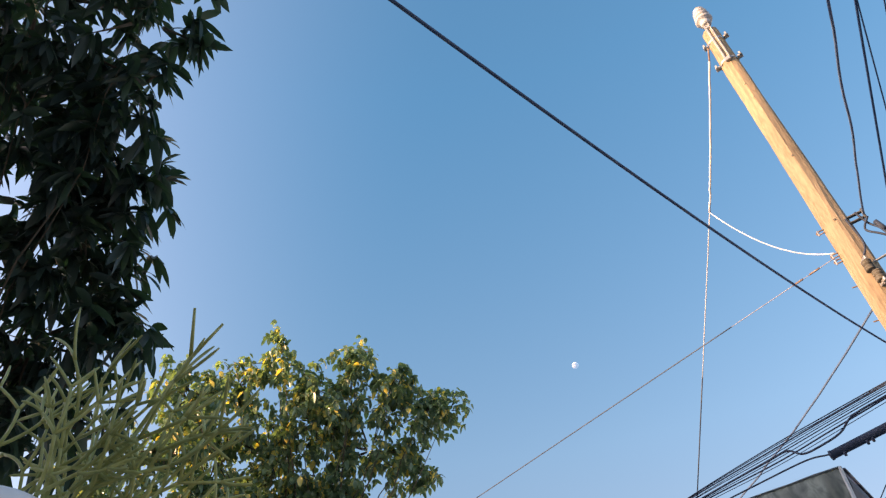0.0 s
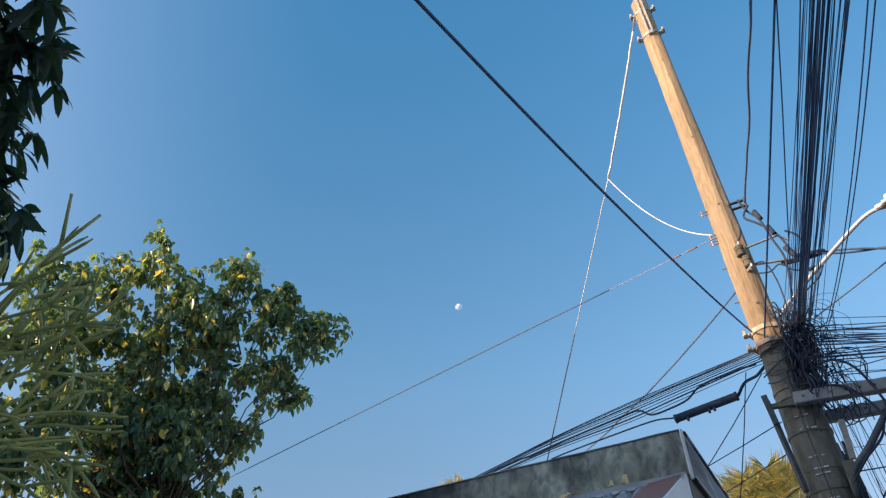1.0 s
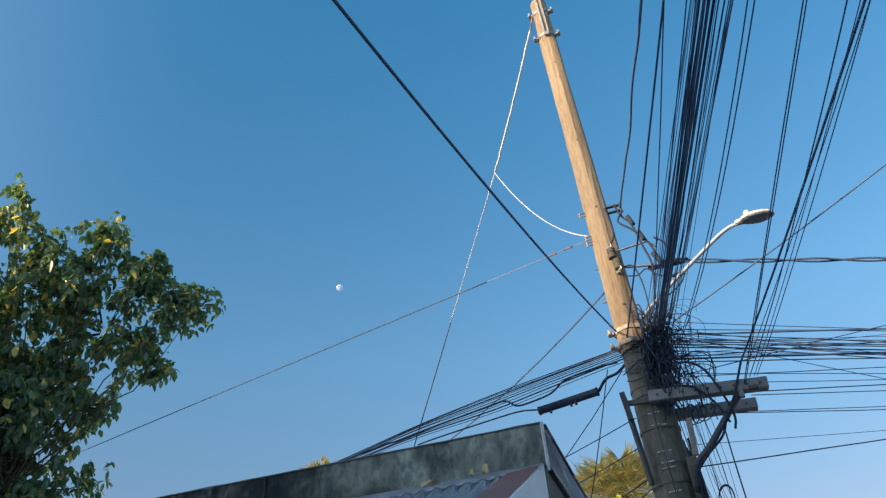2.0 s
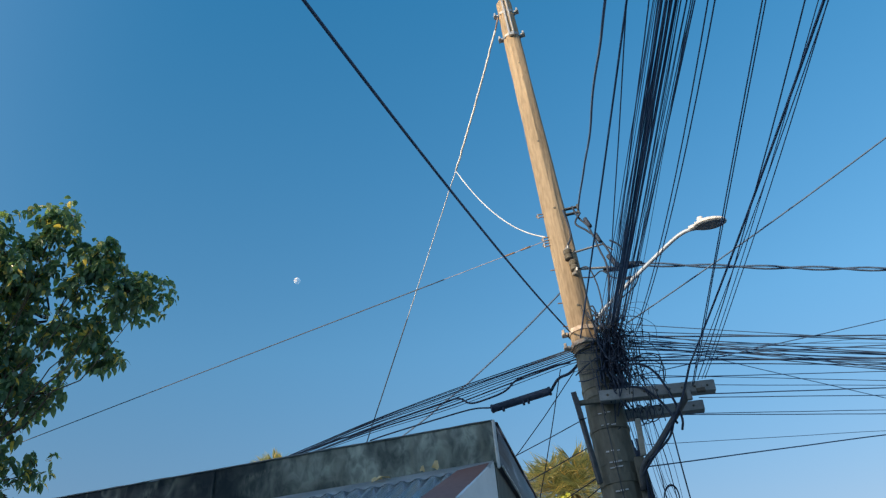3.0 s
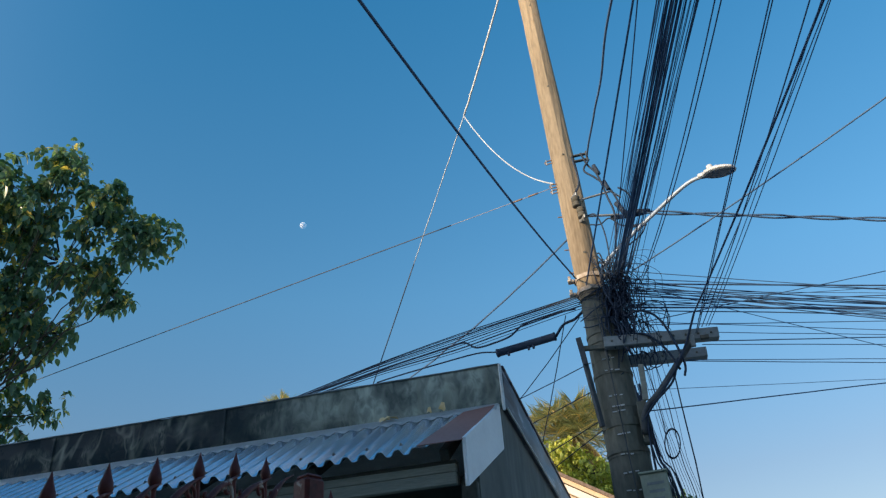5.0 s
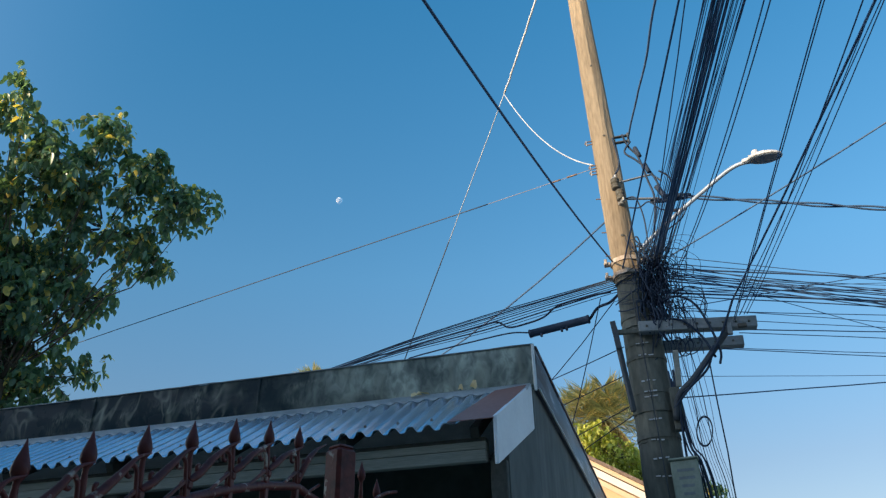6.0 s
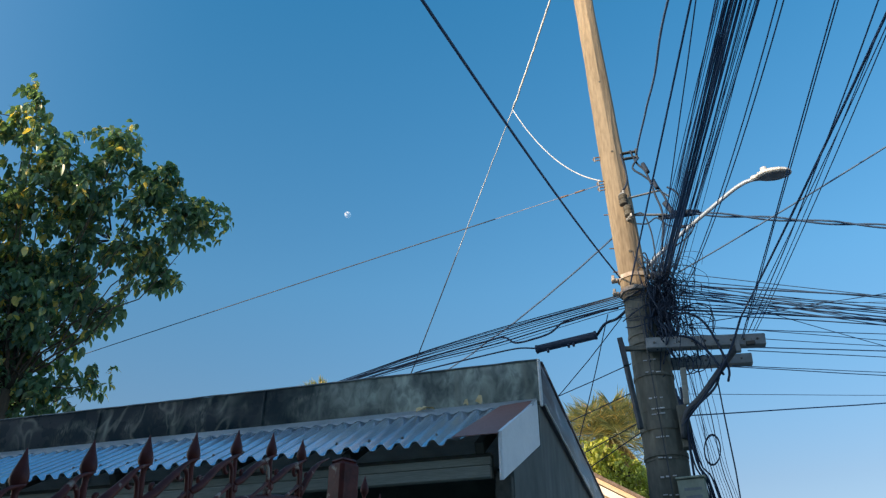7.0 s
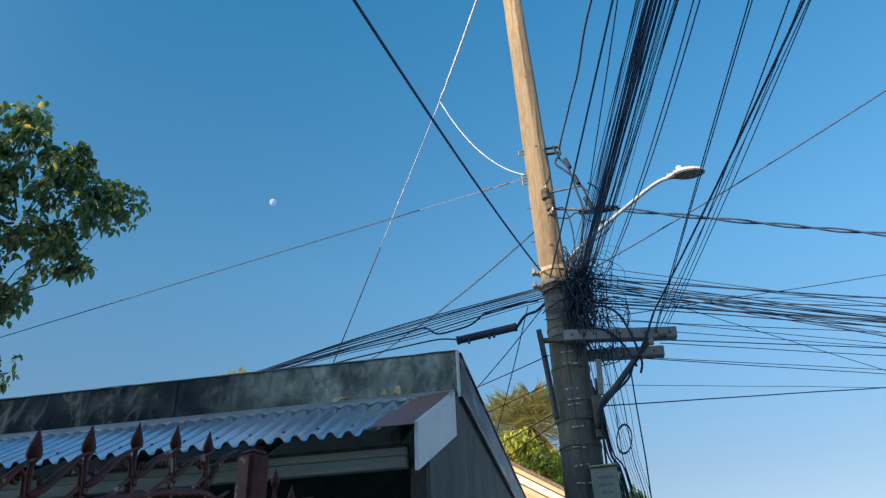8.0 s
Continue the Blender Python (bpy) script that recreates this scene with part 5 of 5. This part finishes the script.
leafy_tree("leafy_tree", "broad-leaved tree with yellow sunlit tips behind the low house", (-6.6, 2.9, 0), 0.16, (-6.5, 2.85, 4.6), [
    ((-6.25, 1.75, 7.62), 0.36), ((-6.55, 0.75, 6.75), 0.45), ((-6.85, 0.75, 6.2), 0.5), ((-6.45, 0.45, 6.95), 0.22), ((-6.05, 1.62, 7.86), 0.20), ((-6.70, 1.55, 7.30), 0.45), ((-5.52, 2.52, 7.45), 0.44), ((-5.38, 2.48, 7.72), 0.20), ((-5.10, 2.95, 7.32), 0.26),
    ((-5.12, 3.35, 6.98), 0.46), ((-4.78, 3.62, 7.00), 0.30), ((-6.12, 2.42, 6.95), 0.62), ((-5.75, 3.10, 6.60), 0.55), ((-5.9, 2.55, 7.05), 0.42), ((-5.42, 3.55, 6.42), 0.42), ((-6.70, 2.15, 6.55), 0.65),
    ((-7.05, 1.45, 6.85), 0.55), ((-6.35, 2.75, 6.15), 0.65), ((-6.05, 3.35, 5.80), 0.50), ((-6.90, 2.50, 5.70), 0.60), ((-6.55, 3.20, 5.25), 0.48), ((-6.12, 3.85, 5.02), 0.24), ((-7.3, 1.7, 6.2), 0.6), ((-7.2, 2.6, 5.2), 0.55),
    ((-6.25, 2.45, 5.45), 0.5), ((-6.75, 2.0, 5.6), 0.5), ((-5.95, 2.8, 5.95), 0.4), ((-6.5, 2.75, 4.9), 0.5), ((-7.0, 2.3, 4.8), 0.5), ((-6.6, 3.2, 4.6), 0.45), ((-7.1, 2.8, 4.4), 0.5), ((-6.25, 3.5, 4.75), 0.34), ((-6.9, 2.2, 5.2), 0.5),
    ((-6.5, 2.6, 5.35), 0.5), ((-6.95, 2.0, 5.0), 0.5), ((-6.6, 2.3, 5.9), 0.5), ((-7.3, 0.6, 5.3), 0.55), ((-6.9, 1.1, 5.0), 0.5), ((-7.2, 0.9, 4.7), 0.5), ((-6.6, 1.2, 5.6), 0.45), ((-7.5, 0.2, 5.8), 0.5),
    ((-5.28, 2.92, 7.18), 0.40), ((-5.95, 2.10, 7.25), 0.40), ((-4.92, 3.35, 7.08), 0.34),
], TREE_LEAF, 10800, 7, 0.092, 0.062, 0.45, 23, False, 0.5, 0.10, 0.11)

leafy_tree("bright_tree", "bright sunlit green tree beside the palm", (-0.3, 10.4, 0), 0.12, (-0.3, 10.4, 3.9), [
    ((-0.55, 10.3, 5.25), 0.42), ((-0.15, 10.3, 4.95), 0.42), ((-0.75, 10.3, 4.9), 0.35), ((0.15, 10.4, 4.5), 0.45), ((-0.4, 10.4, 4.6), 0.5), ((0.45, 10.4, 4.2), 0.35),
], BUSH_LEAF, 2300, 7, 0.072, 0.046, 0.3, 31, False, 0.5)
leafy_tree("small_tree", "small dark tree beyond the lower pole", (1.35, 9.6, 0), 0.08, (1.35, 9.6, 3.0), [
    ((1.32, 9.6, 4.15), 0.20), ((1.40, 9.6, 3.85), 0.26), ((1.25, 9.6, 3.6), 0.30),
], TREE_LEAF, 220, 7, 0.09, 0.05, 0.3, 37, False, 0.5)


def palm(name, label, foot, top, fronds, length, seed, spread, ragged=0):
    """A palm: ringed trunk, arching fronds with stiff narrow leaflets, and a few limp old fronds."""
    r = random.Random(seed)
    foot, top = Vector(foot), Vector(top)
    tree = thing(name, label, "palm", at=foot)
    n = 20
    part("trunk", tube_mesh("trunk", [([(top - foot) * (i / n) for i in range(n + 1)], [0.13 + 0.012 * (i % 2) - 0.003 * i for i in range(n + 1)])], 12), BARK, tree)
    for k in range(fronds + ragged):
        old = k >= fronds
        az = 2.4 * k + r.uniform(-0.2, 0.2)
        el = r.uniform(-0.75, -0.35) if old else spread[0] + (spread[1] - spread[0]) * (k / max(fronds - 1, 1)) + r.uniform(-0.1, 0.1)
        way = Vector((math.cos(az) * math.cos(el), math.sin(az) * math.cos(el), math.sin(el)))
        ln = length * r.uniform(0.85, 1.1)
        rib, verts, faces = [], [], []
        m = 64
        for i in range(m + 1):
            f = i / m
            rib.append(top - foot + way * ln * f + Vector((0, 0, -(0.95 if old else 0.62) * ln * f ** 2.3)))
        for i in range(4, m):
            d = (rib[i + 1] - rib[i - 1]).normalized()
            side = d.cross(Vector((0, 0, 1))).normalized()
            ll = ln * 0.36 * math.sin(math.pi * (0.15 + 0.72 * i / m)) + 0.06
            for s in (-1, 1):
                lift = r.uniform(-0.75, -0.2) if old else r.uniform(-0.15, 0.75)
                w = (side * s * r.uniform(0.55, 0.85) + d * r.uniform(0.5, 0.9) + Vector((0, 0, lift))).normalized()
                leaf_into(verts, faces, rib[i], w, Vector((0, 0, 1)) + any_way(r) * 0.4, ll * r.uniform(0.7, 1.15), 0.021, 0.75 if old else r.uniform(0.0, 0.18), 0.3, 2)
        fr = part("frond", leaf_mesh("frond", verts, faces), PALM_OLD if old else PALM_LEAF, tree, "limp browning frond" if old else "")
        part("rib", tube_mesh("rib", [(rib, [0.018 * (1 - 0.9 * i / m) for i in range(m + 1)])], 5), PALM_LEAF, fr)
    return tree


palm("palm_tree", "palm with arching sunlit yellow-green fronds", (-0.42, 12.0, 0), (-0.42, 12.0, 6.22), 36, 1.5, 3, (1.25, -0.3), 9)
palm("palm_tree", "palm with only its top fronds above the parapet", (-6.9, 11.8, 0), (-6.9, 11.8, 7.50), 8, 0.85, 5, (1.5, 0.9))

# pencil plant: forked leafless green stems
shrub = thing("pencil_plant", "pencil plant with forked leafless green stems", "shrub", at=(-1.02, -3.02, 0))
B0 = Vector((-1.02, -3.02, 0))
rs = random.Random(5)


ACROSS, AWAY = Vector((0.815, 0.58, 0.0)), Vector((-0.52, 0.73, 0.0))


def fork_stem(p, angle, depth, length, r, level):
    """A curved pencil-thin stem leaning at an angle from level, forked at its end."""
    n = 6
    curl = rs.uniform(-0.40, 0.65)
    pts, q = [p], p
    for i in range(n):
        a = angle + curl * (i + 0.5) / n
        q = q + (ACROSS * math.cos(a) + Vector((0, 0, 1)) * math.sin(a) + AWAY * depth).normalized() * (length / n)
        pts.append(q)
    taper = 0.45 if level == 0 else 0.88
    part("stem", tube_mesh("stem", [([v - B0 for v in pts], [r * (1 - 0.12 * i / n) for i in range(n)] + [r * taper])], 7), PENCIL, shrub)
    if level == 0:
        return
    turn = angle + curl
    count = rs.choice((2, 2, 3))
    for k in range(count):
        lean = (k - (count - 1) / 2) * rs.uniform(0.40, 0.95) + rs.uniform(-0.2, 0.2)
        fork_stem(q, turn + lean, depth * 0.5 + rs.uniform(-0.55, 0.55), length * rs.uniform(0.62, 1.0), r * 0.93, level - 1)


part("stem", tube_mesh("stem", [([(0, 0, 0), (0.02, 0, 1.1), (0.0, 0.02, 2.0)], [0.035, 0.028, 0.02])], 8), BARK, shrub, "woody base stem")
for k in range(15):
    f = k / 14
    start = Vector((-0.96, -3.01, 2.10)) + ACROSS * rs.uniform(-0.10, 0.12) + AWAY * rs.uniform(-0.10, 0.14) + Vector((0, 0, rs.uniform(-0.03, 0.16)))
    root = B0 + Vector((0.0, 0.02, 1.96))
    part("stem", tube_mesh("stem", [([root - B0, root.lerp(start, 0.5) - B0 + Vector((0.0, 0.0, -0.02)), start - B0], [0.008, 0.0055, 0.0042])], 7), PENCIL, shrub)
    fork_stem(start, -0.05 + 1.45 * f + rs.uniform(-0.15, 0.15), rs.uniform(-0.4, 0.4), rs.uniform(0.105, 0.155), 0.0041, 3)
joint = Vector((-0.690, -2.866, 2.556))
part("stem", tube_mesh("stem", [([Vector((-0.92, -2.93, 2.22)) - B0, Vector((-0.80, -2.89, 2.41)) - B0, joint - B0], [0.0050, 0.0048, 0.0046])], 7), PENCIL, shrub)
for tip in ((-0.644, -2.907, 2.642), (-0.622, -2.846, 2.621)):
    part("stem", tube_mesh("stem", [([Vector((-0.690, -2.866, 2.556)) - B0, Vector(tip) - B0], [0.0046, 0.0030])], 7), PENCIL, shrub)

pillar = thing("pale_pillar", "pale rounded pillar top beside the pencil plant", "pillar", at=(-0.88, -3.08, 0))
part("body", lathe([(0.13, 0), (0.13, 2.18), (0.122, 2.205), (0.09, 2.224), (0.04, 2.23)], 24), BARGE, pillar, "", True)

# ---- moon ----
moon = bpy.data.materials.new("pale_moon")
moon.use_nodes = True
nt = moon.node_tree
dif, tra, both = nt.nodes.new("ShaderNodeBsdfDiffuse"), nt.nodes.new("ShaderNodeBsdfTransparent"), nt.nodes.new("ShaderNodeAddShader")
mare = nt.nodes.new("ShaderNodeTexNoise")
mare.inputs["Scale"].default_value = 1.25
mr = nt.nodes.new("ShaderNodeValToRGB")
mr.color_ramp.elements[0].position, mr.color_ramp.elements[0].color = 0.40, (0.16, 0.155, 0.145, 1)
mr.color_ramp.elements[1].position, mr.color_ramp.elements[1].color = 0.60, (0.34, 0.34, 0.33, 1)
mco = nt.nodes.new("ShaderNodeTexCoord")
nt.links.new(mco.outputs["Object"], mare.inputs["Vector"])
nt.links.new(mare.outputs["Fac"], mr.inputs[0])
nt.links.new(mr.outputs[0], dif.inputs[0])
nt.links.new(dif.outputs[0], both.inputs[0])
nt.links.new(tra.outputs[0], both.inputs[1])
nt.links.new(both.outputs[0], nt.nodes["Material Output"].inputs[0])
bm = bmesh.new()
bmesh.ops.create_uvsphere(bm, u_segments=48, v_segments=24, radius=1.155)
toward = Vector((1048.2, -2276.6, -1652.2)).normalized()
bmesh.ops.delete(bm, geom=[v for v in bm.verts if v.co.dot(toward) < -0.15], context="VERTS")
ob = part("moon", bm, moon, smooth=True)
ob.location = (-91.4, 196.3, 146.1)
tagged(ob, "pale gibbous daytime moon", "moon")
